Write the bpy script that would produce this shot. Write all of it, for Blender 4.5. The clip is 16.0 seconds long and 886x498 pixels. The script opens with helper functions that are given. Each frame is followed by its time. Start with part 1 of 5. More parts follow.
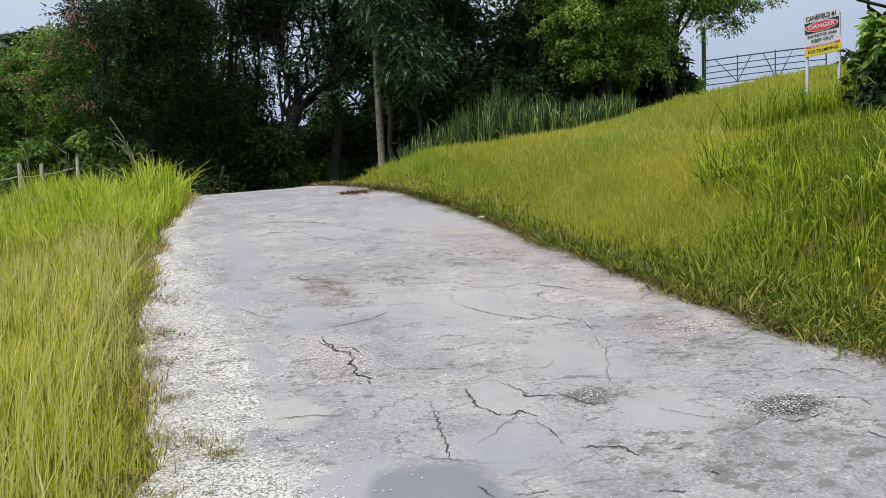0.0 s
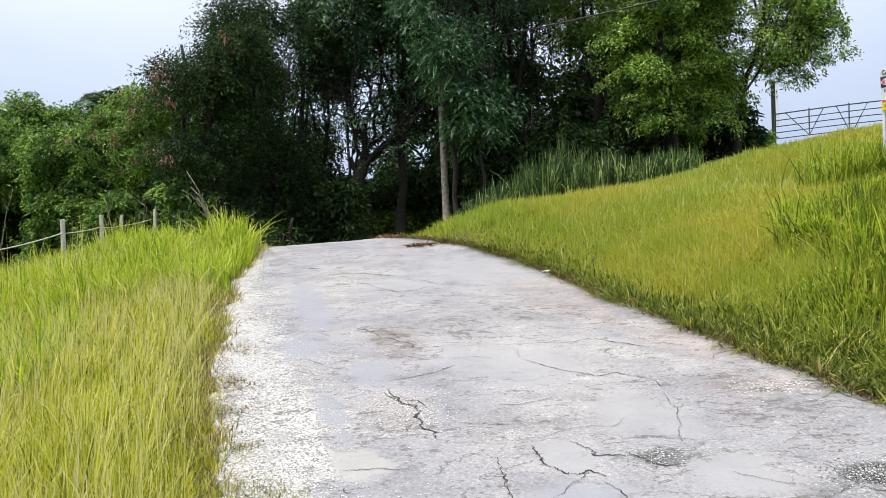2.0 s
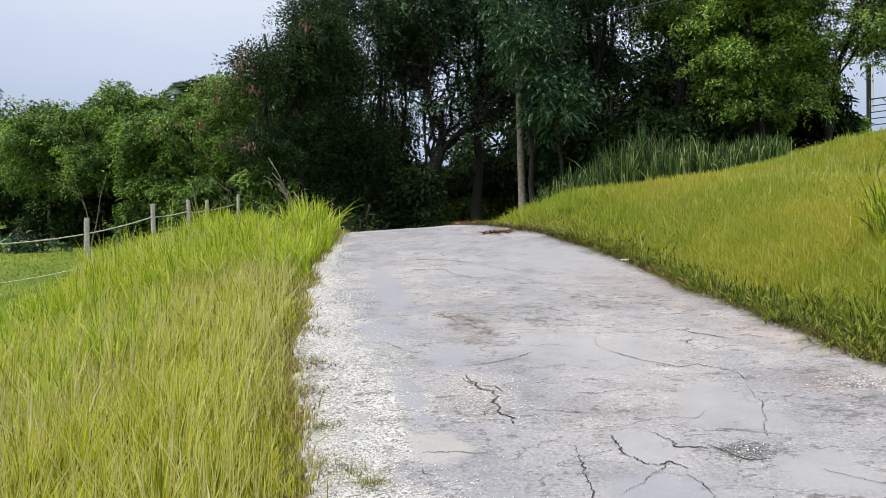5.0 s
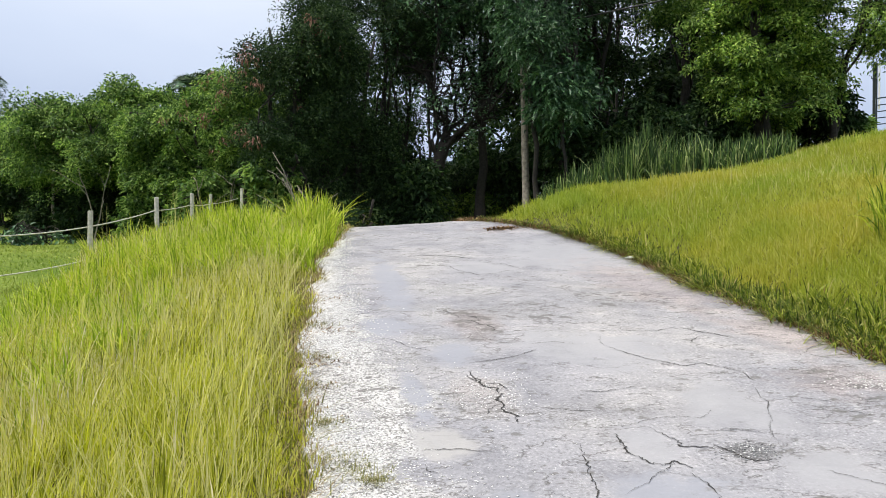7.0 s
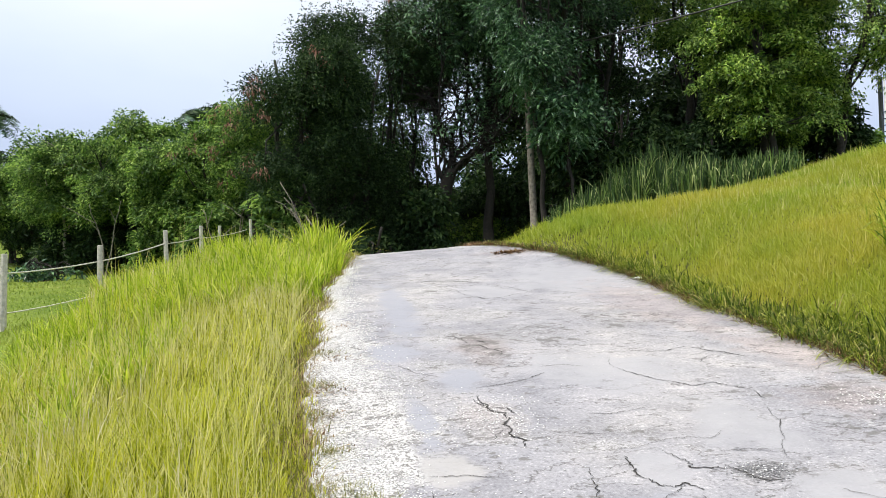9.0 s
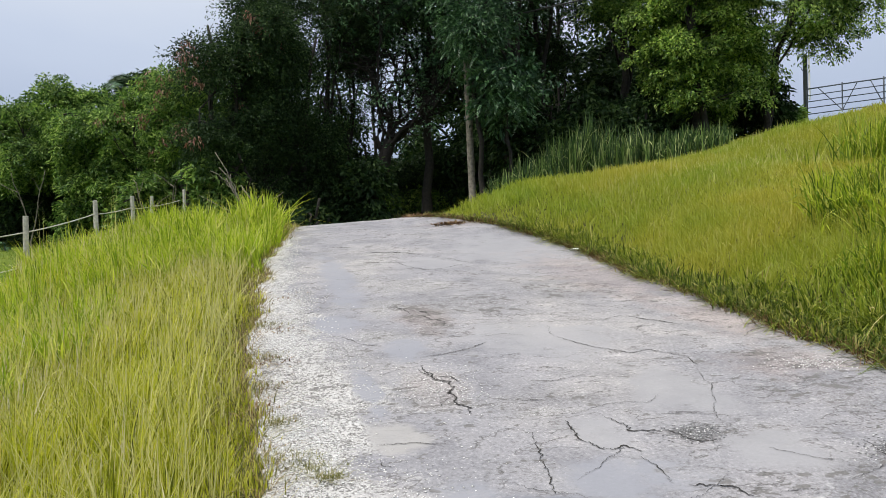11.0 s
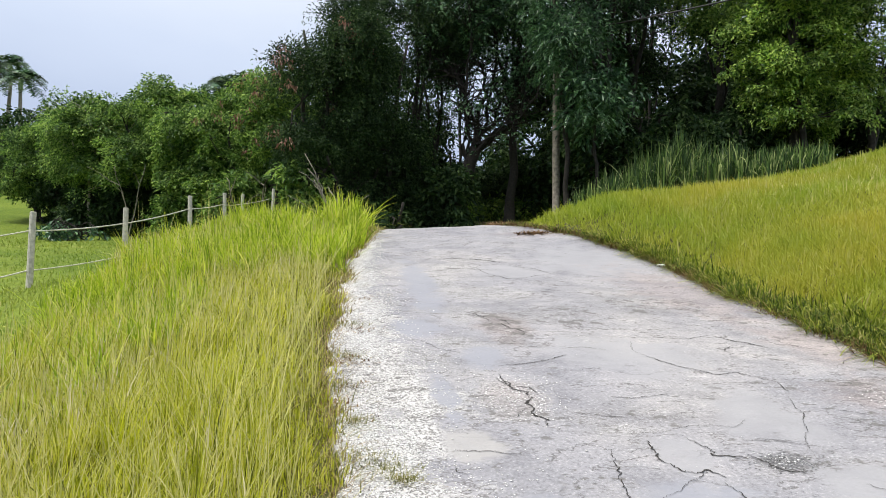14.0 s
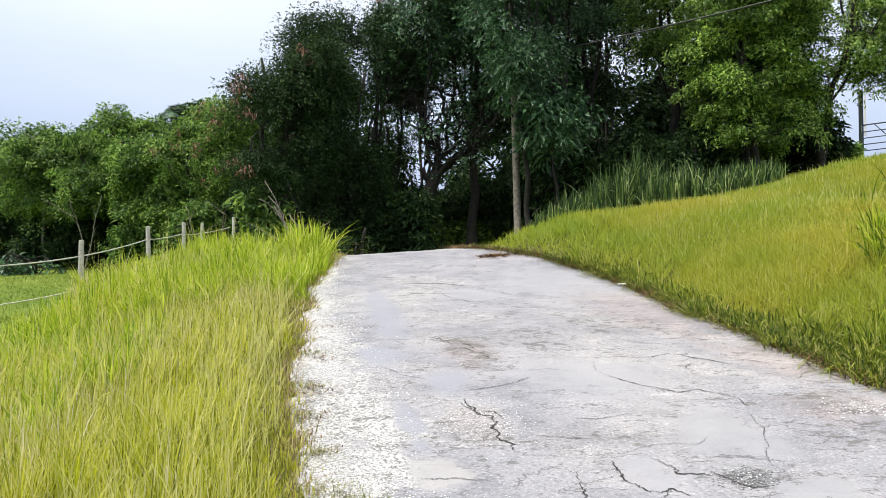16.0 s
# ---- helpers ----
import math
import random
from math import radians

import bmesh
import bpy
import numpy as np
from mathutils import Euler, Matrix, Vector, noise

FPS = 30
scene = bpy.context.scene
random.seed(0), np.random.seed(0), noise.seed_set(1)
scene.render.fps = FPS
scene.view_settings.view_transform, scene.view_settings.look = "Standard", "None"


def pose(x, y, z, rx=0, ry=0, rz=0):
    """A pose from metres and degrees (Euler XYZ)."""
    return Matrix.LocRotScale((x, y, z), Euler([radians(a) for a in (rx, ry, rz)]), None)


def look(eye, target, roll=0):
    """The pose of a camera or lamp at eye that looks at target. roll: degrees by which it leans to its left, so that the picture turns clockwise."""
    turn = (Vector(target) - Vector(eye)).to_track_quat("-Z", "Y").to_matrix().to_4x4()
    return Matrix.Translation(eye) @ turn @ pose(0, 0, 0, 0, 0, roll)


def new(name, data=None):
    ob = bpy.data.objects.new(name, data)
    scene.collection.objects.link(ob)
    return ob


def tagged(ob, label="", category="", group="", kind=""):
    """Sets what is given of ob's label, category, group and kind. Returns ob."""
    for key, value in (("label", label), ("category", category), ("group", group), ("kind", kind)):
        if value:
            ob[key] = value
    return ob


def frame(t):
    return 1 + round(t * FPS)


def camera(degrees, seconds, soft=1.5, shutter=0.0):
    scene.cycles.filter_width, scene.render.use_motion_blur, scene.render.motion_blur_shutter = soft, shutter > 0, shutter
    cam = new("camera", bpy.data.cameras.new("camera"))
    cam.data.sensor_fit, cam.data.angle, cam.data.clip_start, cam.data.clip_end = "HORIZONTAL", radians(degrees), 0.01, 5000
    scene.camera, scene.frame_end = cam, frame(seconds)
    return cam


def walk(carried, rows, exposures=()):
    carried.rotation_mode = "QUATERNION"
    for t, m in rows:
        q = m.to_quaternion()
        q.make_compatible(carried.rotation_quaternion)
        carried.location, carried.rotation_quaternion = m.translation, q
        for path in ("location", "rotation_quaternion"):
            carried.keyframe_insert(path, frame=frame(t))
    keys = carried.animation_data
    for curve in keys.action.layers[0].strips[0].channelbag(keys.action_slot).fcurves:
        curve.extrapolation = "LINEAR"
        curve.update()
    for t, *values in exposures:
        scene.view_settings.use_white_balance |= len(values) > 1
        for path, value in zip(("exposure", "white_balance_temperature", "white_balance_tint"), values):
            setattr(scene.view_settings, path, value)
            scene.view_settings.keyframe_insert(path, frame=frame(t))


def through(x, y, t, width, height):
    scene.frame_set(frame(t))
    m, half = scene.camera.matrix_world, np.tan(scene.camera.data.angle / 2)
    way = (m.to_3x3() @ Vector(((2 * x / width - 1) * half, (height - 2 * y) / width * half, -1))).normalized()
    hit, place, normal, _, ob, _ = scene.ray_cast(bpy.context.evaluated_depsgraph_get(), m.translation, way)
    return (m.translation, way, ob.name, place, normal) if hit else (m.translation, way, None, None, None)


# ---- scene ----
# ---- camera ----
cam = camera(59.5, 16.0, 0.75)
ROWS = [
    (0, 0.067, -0.001, 1.506, -19.99, -2.69, 1.41),
    (0.5, 0.029, 0.023, 1.536, -15.76, 0.64, 2.35),
    (1, 0.017, 0.022, 1.513, -12.40, 2.27, 1.25),
    (1.5, -0.017, 0.017, 1.507, -10.59, 2.02, 0.95),
    (2, 0.034, -0.011, 1.513, -15.36, 1.29, 0.84),
    (2.5, 0.011, 0.003, 1.503, -18.36, 0.09, 1.81),
    (3, 0.009, 0.011, 1.512, -16.85, -0.07, 1.68),
    (3.5, 0.009, 0.011, 1.511, -15.28, 0.08, 1.91),
    (4, -0.018, -0.030, 1.506, -13.21, 0.37, 1.68),
    (4.5, -0.005, -0.024, 1.497, -11.23, 0.31, 0.31),
    (4.7, 0.001, -0.022, 1.503, -10.29, 0.37, 0.14),
    (6.8, -0.021, -0.009, 1.509, -9.22, 0.43, -0.14),
    (7, -0.010, 0.005, 1.509, -9.69, 0.08, -0.48),
    (7.5, 0.006, 0.014, 1.508, -10.31, -0.23, -0.39),
    (8, 0.034, 0.031, 1.513, -8.25, -0.31, 0.63),
    (8.5, 0.066, 0.033, 1.513, -7.10, 1.28, -0.66),
    (9, 0.036, 0.009, 1.502, -8.89, 1.99, 1.04),
    (9.2, 0.023, -0.013, 1.509, -10.65, 1.74, 1.37),
    (11.3, -0.016, -0.010, 1.494, -13.51, -0.41, 1.05),
    (11.5, -0.010, 0.008, 1.490, -10.93, -0.30, 1.01),
    (12, -0.019, 0.017, 1.488, -6.92, 0.47, 0.09),
    (12.5, -0.018, 0.024, 1.488, -6.12, 0.86, -0.48),
    (13, -0.027, 0.026, 1.490, -6.19, 0.74, -1.10),
    (13.5, -0.033, 0.016, 1.491, -6.55, 0.22, -2.11),
    (14, -0.039, 0.011, 1.490, -7.65, 0.38, -1.70),
    (14.5, -0.040, 0.006, 1.495, -7.95, 0.77, -1.73),
    (15, -0.051, -0.000, 1.502, -7.85, 1.27, -1.48),
    (15.5, -0.043, -0.000, 1.501, -7.70, 1.61, -0.62),
    (16, -0.022, 0.006, 1.507, -10.29, 2.13, -0.14),
]
EXPOSURES = [(0.0, 0.1), (0.5, 0.08), (1.0, 0.48), (1.5, 0.6), (2.0, 0.5), (2.5, 0.45), (3.0, 0.1), (3.5, 0.14), (4.0, 0.24), (4.5, 0.22), (7.0, 0.4), (7.5, 0.2), (8.0, 0.12), (8.5, 0.43), (9.0, 0.55), (11.5, 0.08), (12.0, 0.26), (12.5, 0.38), (14.5, 0.4), (16.0, 0.55)]
walk(cam, [(t, pose(x, y, z, 90 + pitch, roll, yaw)) for t, x, y, z, yaw, pitch, roll in ROWS], EXPOSURES)

# ---- light: bright overcast, the sun veiled high to the left ----
SUN_AZ, SUN_EL = -98.0, 63.0          # degrees, azimuth from the road's heading towards the right
world = bpy.data.worlds.new("overcast_sky")
scene.world = world
world.use_nodes = True
wn, wl = world.node_tree.nodes, world.node_tree.links
wn.clear()


def link(nt, a, b):
    nt.links.new(a, b)


w_out, w_bg = wn.new("ShaderNodeOutputWorld"), wn.new("ShaderNodeBackground")
w_sky = wn.new("ShaderNodeTexSky")
w_sky.sky_type, w_sky.sun_disc = "NISHITA", False
w_sky.sun_elevation, w_sky.sun_rotation = radians(SUN_EL), radians(SUN_AZ)
w_sky.air_density, w_sky.dust_density = 1.2, 3.0
w_gain = wn.new("ShaderNodeVectorMath")
w_gain.operation = "SCALE"
w_gain.inputs["Scale"].default_value = 0.035
w_co, w_noise, w_mix = wn.new("ShaderNodeTexCoord"), wn.new("ShaderNodeTexNoise"), wn.new("ShaderNodeMix")
w_map = wn.new("ShaderNodeMapping")
w_map.inputs["Scale"].default_value = (1.0, 1.0, 2.6)
w_noise.inputs["Scale"].default_value, w_noise.inputs["Detail"].default_value = 1.5, 5.0
w_sep = wn.new("ShaderNodeSeparateXYZ")
# cloud deck: bluish and dimmer low down, white and three times as bright overhead
w_add = wn.new("ShaderNodeMath")
w_add.operation = "MULTIPLY_ADD"
w_add.inputs[1].default_value, w_add.inputs[2].default_value = 0.22, -0.11
w_sum = wn.new("ShaderNodeMath")
w_sum.operation = "ADD"
w_ramp = wn.new("ShaderNodeValToRGB")
for k_, (p_, c_) in enumerate([(0.0, (0.30, 0.37, 0.53)), (0.12, (0.40, 0.48, 0.66)), (0.27, (0.60, 0.68, 0.84)), (0.42, (0.90, 0.94, 1.0)), (1.0, (1.10, 1.12, 1.16))]):
    e_ = w_ramp.color_ramp.elements[k_] if k_ < 2 else w_ramp.color_ramp.elements.new(p_)
    e_.position, e_.color = p_, (*c_, 1)
w_mix.data_type = "RGBA"
w_mix.inputs["Factor"].default_value = 0.85
wl.new(w_co.outputs["Generated"], w_map.inputs["Vector"])
wl.new(w_map.outputs["Vector"], w_noise.inputs["Vector"])
wl.new(w_co.outputs["Generated"], w_sep.inputs["Vector"])
wl.new(w_noise.outputs["Fac"], w_add.inputs[0])
wl.new(w_add.outputs["Value"], w_sum.inputs[0])
wl.new(w_sep.outputs["Z"], w_sum.inputs[1])
wl.new(w_sum.outputs["Value"], w_ramp.inputs["Fac"])
wl.new(w_sky.outputs["Color"], w_gain.inputs[0])
wl.new(w_gain.outputs["Vector"], w_mix.inputs["A"])
wl.new(w_ramp.outputs["Color"], w_mix.inputs["B"])
wl.new(w_mix.outputs["Result"], w_bg.inputs["Color"])
w_bg.inputs["Strength"].default_value = 1.0
wl.new(w_bg.outputs["Background"], w_out.inputs["Surface"])

sun = new("sun", bpy.data.lights.new("sun", "SUN"))
sun.data.energy, sun.data.angle, sun.data.color = 3.2, radians(16), (1.0, 0.95, 0.86)
_a, _e = radians(SUN_AZ), radians(SUN_EL)
sun.matrix_world = look((math.sin(_a) * math.cos(_e) * 50, math.cos(_a) * math.cos(_e) * 50, math.sin(_e) * 50), (0, 0, 0))


# ---- materials ----
def mat(name, rough=0.8, metal=0.0, spec=0.5):
    m = bpy.data.materials.new(name)
    m.use_nodes = True
    b = m.node_tree.nodes["Principled BSDF"]
    b.inputs["Roughness"].default_value, b.inputs["Metallic"].default_value = rough, metal
    b.inputs["Specular IOR Level"].default_value = spec
    return m, m.node_tree.nodes, m.node_tree.links, b


def ramp(nodes, stops):
    r = nodes.new("ShaderNodeValToRGB")
    els = r.color_ramp.elements
    while len(els) < len(stops):
        els.new(0.5)
    for e, (p, c) in zip(els, stops):
        e.position, e.color = p, (*c, 1)
    return r


def tex(nodes, links, kind, scale, detail=4.0, source=None, rough=0.55):
    co = nodes.new("ShaderNodeTexCoord")
    n = nodes.new(kind)
    n.inputs["Scale"].default_value = scale
    if "Detail" in n.inputs:
        n.inputs["Detail"].default_value = detail
    if kind == "ShaderNodeTexNoise":
        n.inputs["Roughness"].default_value = rough
    links.new(source or co.outputs["Object"], n.inputs["Vector"])
    return n


def mix(nodes, links, a, b, fac, blend="MIX"):
    m = nodes.new("ShaderNodeMix")
    m.data_type, m.blend_type = "RGBA", blend
    for key, v in (("A", a), ("B", b), ("Factor", fac)):
        sock = m.inputs[key]
        if isinstance(v, (int, float)):
            sock.default_value = v
        elif isinstance(v, tuple):
            sock.default_value = (*v, 1)
        else:
            links.new(v, sock)
    return m.outputs["Result"]


def bump(nodes, links, bsdf, height, strength, dist):
    b = nodes.new("ShaderNodeBump")
    b.inputs["Strength"].default_value, b.inputs["Distance"].default_value = strength, dist
    links.new(height, b.inputs["Height"])
    links.new(b.outputs["Normal"], bsdf.inputs["Normal"])


def blade_material(name, stops, through=0.5, rough=0.55, patch=0.35, patch_colors=None, gloss=0.35):
    """Grass or leaves: colour varies piece by piece and in broad patches, and light comes through."""
    m, n, l, b = mat(name, rough, 0, gloss)
    geo = n.new("ShaderNodeNewGeometry")
    r = ramp(n, stops)
    l.new(geo.outputs["Random Per Island"], r.inputs["Fac"])
    col = r.outputs["Color"]
    if patch_colors:
        big = tex(n, l, "ShaderNodeTexNoise", patch, 3.0)
        pr = ramp(n, [(0.35, patch_colors[0]), (0.65, patch_colors[1])])
        l.new(big.outputs["Fac"], pr.inputs["Fac"])
        col = mix(n, l, col, pr.outputs["Color"], 1.0, "MULTIPLY")
    l.new(col, b.inputs["Base Color"])
    tr = n.new("ShaderNodeBsdfTranslucent")
    l.new(col, tr.inputs["Color"])
    ms = n.new("ShaderNodeMixShader")
    ms.inputs["Fac"].default_value = through
    out = n["Material Output"]
    l.new(b.outputs["BSDF"], ms.inputs[1])
    l.new(tr.outputs["BSDF"], ms.inputs[2])
    l.new(ms.outputs["Shader"], out.inputs["Surface"])
    return m


def plain(name, color, rough=0.7, metal=0.0, vary=0.12, scale=9.0, relief=0.0):
    m, n, l, b = mat(name, rough, metal)
    t = tex(n, l, "ShaderNodeTexNoise", scale, 6.0)
    d = tuple(max(0.0, c * (1 - vary * 2)) for c in color)
    u = tuple(min(1.0, c * (1 + vary)) for c in color)
    r = ramp(n, [(0.3, d), (0.7, u)])
    l.new(t.outputs["Fac"], r.inputs["Fac"])
    l.new(r.outputs["Color"], b.inputs["Base Color"])
    if relief:
        bump(n, l, b, t.outputs["Fac"], 0.6, relief)
    return m


M_VERGE = blade_material("verge_grass", [(0.0, (0.11, 0.13, 0.012)), (0.25, (0.36, 0.40, 0.022)), (0.6, (0.60, 0.60, 0.05)), (0.85, (0.74, 0.70, 0.18)), (1.0, (0.80, 0.73, 0.38))], 0.5,
                         patch=0.55, patch_colors=((0.98, 1.02, 0.6), (0.97, 0.95, 1.75)))
M_THATCH = blade_material("verge_thatch", [(0.0, (0.10, 0.11, 0.025)), (0.5, (0.24, 0.25, 0.06)), (0.85, (0.40, 0.37, 0.15)), (1.0, (0.50, 0.44, 0.24))], 0.4)
M_TALL = blade_material("tall_grass", [(0.0, (0.14, 0.23, 0.012)), (0.4, (0.34, 0.46, 0.022)), (0.8, (0.54, 0.62, 0.06)), (1.0, (0.72, 0.70, 0.2))], 0.5)
M_TUSSOCK = blade_material("tussock_grass", [(0.0, (0.06, 0.12, 0.008)), (0.42, (0.19, 0.30, 0.018)), (0.78, (0.54, 0.62, 0.05)), (1.0, (0.74, 0.72, 0.2))], 0.45, gloss=0.5)
M_DROOP = blade_material("drooping_grass", [(0.0, (0.03, 0.055, 0.008)), (0.4, (0.14, 0.20, 0.018)), (0.75, (0.33, 0.39, 0.04)), (0.94, (0.58, 0.57, 0.14)), (1.0, (0.66, 0.55, 0.28))], 0.4, gloss=0.45)
M_BANK = blade_material("bank_grass", [(0.0, (0.05, 0.09, 0.008)), (0.35, (0.17, 0.25, 0.018)), (0.65, (0.36, 0.42, 0.03)), (0.9, (0.46, 0.48, 0.07)), (1.0, (0.56, 0.50, 0.18))], 0.5,
                        patch=0.22, patch_colors=((0.62, 0.72, 0.5), (1.05, 0.92, 0.8)))
M_BANK_FINE = blade_material("fine_bank_grass", [(0.0, (0.28, 0.31, 0.04)), (0.5, (0.41, 0.42, 0.06)), (0.85, (0.47, 0.47, 0.11)), (1.0, (0.54, 0.52, 0.19))], 0.5,
                             patch=0.4, patch_colors=((0.74, 0.95, 0.6), (1.14, 1.08, 0.9)))
M_WEED = blade_material("foot_weeds", [(0.0, (0.03, 0.06, 0.01)), (0.5, (0.11, 0.17, 0.022)), (0.8, (0.30, 0.34, 0.06)), (0.92, (0.44, 0.42, 0.14)), (1.0, (0.34, 0.24, 0.11))], 0.35)
M_CANE = blade_material("cane_grass", [(0.0, (0.015, 0.038, 0.012)), (0.55, (0.06, 0.125, 0.03)), (0.85, (0.20, 0.30, 0.075)), (1.0, (0.48, 0.54, 0.23))], 0.35)
M_PASTURE_BLADE = blade_material("pasture_grass", [(0.0, (0.15, 0.22, 0.028)), (0.7, (0.27, 0.34, 0.055)), (1.0, (0.38, 0.42, 0.12))], 0.45,
                                 patch=0.25, patch_colors=((0.75, 0.9, 0.75), (1.12, 1.05, 1.1)))
M_STRAW = blade_material("dry_straw", [(0.0, (0.16, 0.11, 0.05)), (0.5, (0.32, 0.24, 0.11)), (1.0, (0.45, 0.37, 0.2))], 0.2)
M_HEADS = blade_material("seed_heads", [(0.0, (0.44, 0.45, 0.10)), (1.0, (0.68, 0.64, 0.28))], 0.4)
# near-black leaf colour also holds the shade under and behind the canopy
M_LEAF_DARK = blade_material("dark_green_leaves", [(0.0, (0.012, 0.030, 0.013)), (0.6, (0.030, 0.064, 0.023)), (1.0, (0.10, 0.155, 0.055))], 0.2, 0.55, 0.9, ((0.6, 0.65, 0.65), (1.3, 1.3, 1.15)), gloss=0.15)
# noise patches, dark leaves' too, put clumps' light and gaps' shade into colour
M_LEAF_MID = blade_material("mid_green_leaves", [(0.0, (0.022, 0.062, 0.016)), (0.5, (0.115, 0.235, 0.05)), (1.0, (0.36, 0.52, 0.14))], 0.32, 0.5, 0.8, ((0.5, 0.56, 0.55), (1.4, 1.3, 1.05)), gloss=0.25)
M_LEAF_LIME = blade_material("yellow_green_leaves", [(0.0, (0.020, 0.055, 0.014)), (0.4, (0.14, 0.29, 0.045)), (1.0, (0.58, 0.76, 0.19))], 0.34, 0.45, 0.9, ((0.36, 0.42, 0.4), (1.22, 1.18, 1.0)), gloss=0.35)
M_LEAF_PALE = blade_material("pale_grey_green_leaves", [(0.0, (0.10, 0.12, 0.08)), (0.6, (0.20, 0.24, 0.16)), (1.0, (0.36, 0.38, 0.28))], 0.3, 0.5, gloss=0.3)
M_LEAF_BLUE = blade_material("blue_green_leaves", [(0.0, (0.015, 0.045, 0.022)), (0.6, (0.042, 0.115, 0.05)), (1.0, (0.20, 0.37, 0.16))], 0.22, 0.38, gloss=0.5)
M_POD = blade_material("brown_dry_pods", [(0.0, (0.13, 0.05, 0.04)), (0.6, (0.34, 0.16, 0.12)), (1.0, (0.55, 0.38, 0.30))], 0.2, 0.7)
M_BARK = plain("bark", (0.026, 0.022, 0.019), 0.9, 0, 0.3, 14.0, 0.03)
M_TWIG = plain("grey_twig", (0.26, 0.23, 0.19), 0.9, 0, 0.25, 10.0)
M_BARK_PALE = plain("pale_bark", (0.30, 0.27, 0.22), 0.9, 0, 0.25, 10.0, 0.02)
M_WOODPOST = plain("weathered_post", (0.50, 0.48, 0.43), 0.85, 0, 0.2, 18.0, 0.01)
M_WIRE = plain("pale_wire", (0.58, 0.57, 0.50), 0.6, 0.2, 0.1, 40.0)
M_STEEL = plain("dark_painted_steel", (0.05, 0.065, 0.085), 0.5, 0.3, 0.2, 12.0)
M_STEELPOST = plain("dark_post", (0.035, 0.045, 0.045), 0.6, 0.2, 0.2, 12.0)
M_WHITE = plain("white_paint", (0.54, 0.57, 0.64), 0.5, 0, 0.04, 8.0)
M_PIPE = plain("white_pipe", (0.86, 0.87, 0.88), 0.4, 0, 0.03, 8.0)
M_RED = plain("sign_red", (0.55, 0.03, 0.05), 0.5, 0, 0.06, 8.0)
M_NAVY = plain("sign_navy", (0.012, 0.014, 0.035), 0.5, 0, 0.1, 8.0)
M_YELLOW = plain("sign_yellow", (0.58, 0.47, 0.02), 0.5, 0, 0.05, 8.0)
M_BLACK = plain("sign_black", (0.012, 0.012, 0.012), 0.5, 0, 0.1, 8.0)
M_CABLE = plain("cable", (0.03, 0.03, 0.03), 0.6)

# road surface: pale worn chip seal with smooth bluish patches, chalky gravel towards the left edge
M_ROAD, n, l, b = mat("worn_road", 0.88, 0, 0.25)
co = n.new("ShaderNodeTexCoord")
sep = n.new("ShaderNodeSeparateXYZ")
l.new(co.outputs["Object"], sep.inputs["Vector"])
big = tex(n, l, "ShaderNodeTexNoise", 0.55, 4.0)
mid = tex(n, l, "ShaderNodeTexNoise", 2.6, 7.0, rough=0.62)
fine = tex(n, l, "ShaderNodeTexNoise", 52.0, 5.0, rough=0.75)
warp = tex(n, l, "ShaderNodeTexNoise", 4.0, 5.0, rough=0.65)


def math_(op, a_, b_=0.0, c_=0.0, clamp=False):
    m = n.new("ShaderNodeMath")
    m.operation, m.use_clamp = op, clamp
    for k_, v in enumerate((a_, b_, c_)):
        if isinstance(v, (int, float)):
            m.inputs[k_].default_value = v
        else:
            l.new(v, m.inputs[k_])
    return m.outputs["Value"]


def spot(x, y, rx, ry, soft=0.6, rag=1.5):
    """Mask of one worn or mended patch: an ellipse with a ragged outline."""
    dx = math_("DIVIDE", math_("SUBTRACT", sep.outputs["X"], x), rx)
    dy = math_("DIVIDE", math_("SUBTRACT", sep.outputs["Y"], y), ry)
    d = math_("SQRT", math_("ADD", math_("MULTIPLY", dx, dx), math_("MULTIPLY", dy, dy)))
    d = math_("ADD", d, math_("MULTIPLY", math_("SUBTRACT", warp.outputs["Fac"], 0.5), rag * 2))
    return math_("DIVIDE", math_("SUBTRACT", 1.0 + soft / 2, d), soft, clamp=True)


def any_of(masks):
    out = masks[0]
    for m in masks[1:]:
        out = math_("MAXIMUM", out, m)
    return out


def ramp_of(value, stops):
    r = ramp(n, stops)
    l.new(value, r.inputs["Fac"])
    return r.outputs["Color"]


def chips_at(scale, wob):
    """Cells of stone chips: their random values, distance from the middle and from the joint."""
    shift = tex(n, l, "ShaderNodeTexNoise", scale * 0.8, 2.0)
    off = n.new("ShaderNodeVectorMath")
    off.operation = "MULTIPLY_ADD"
    off.inputs[1].default_value = (wob, wob, 0.0)
    l.new(shift.outputs["Color"], off.inputs[0])
    l.new(co.outputs["Object"], off.inputs[2])
    cell = tex(n, l, "ShaderNodeTexVoronoi", scale, source=off.outputs["Vector"])
    edge = tex(n, l, "ShaderNodeTexVoronoi", scale, source=off.outputs["Vector"])
    cell.voronoi_dimensions = edge.voronoi_dimensions = "2D"
    edge.feature = "DISTANCE_TO_EDGE"
    rgb = n.new("ShaderNodeSeparateColor")
    l.new(cell.outputs["Color"], rgb.inputs["Color"])
    return rgb.outputs["Red"], rgb.outputs["Green"], cell.outputs["Distance"], edge.outputs["Distance"]


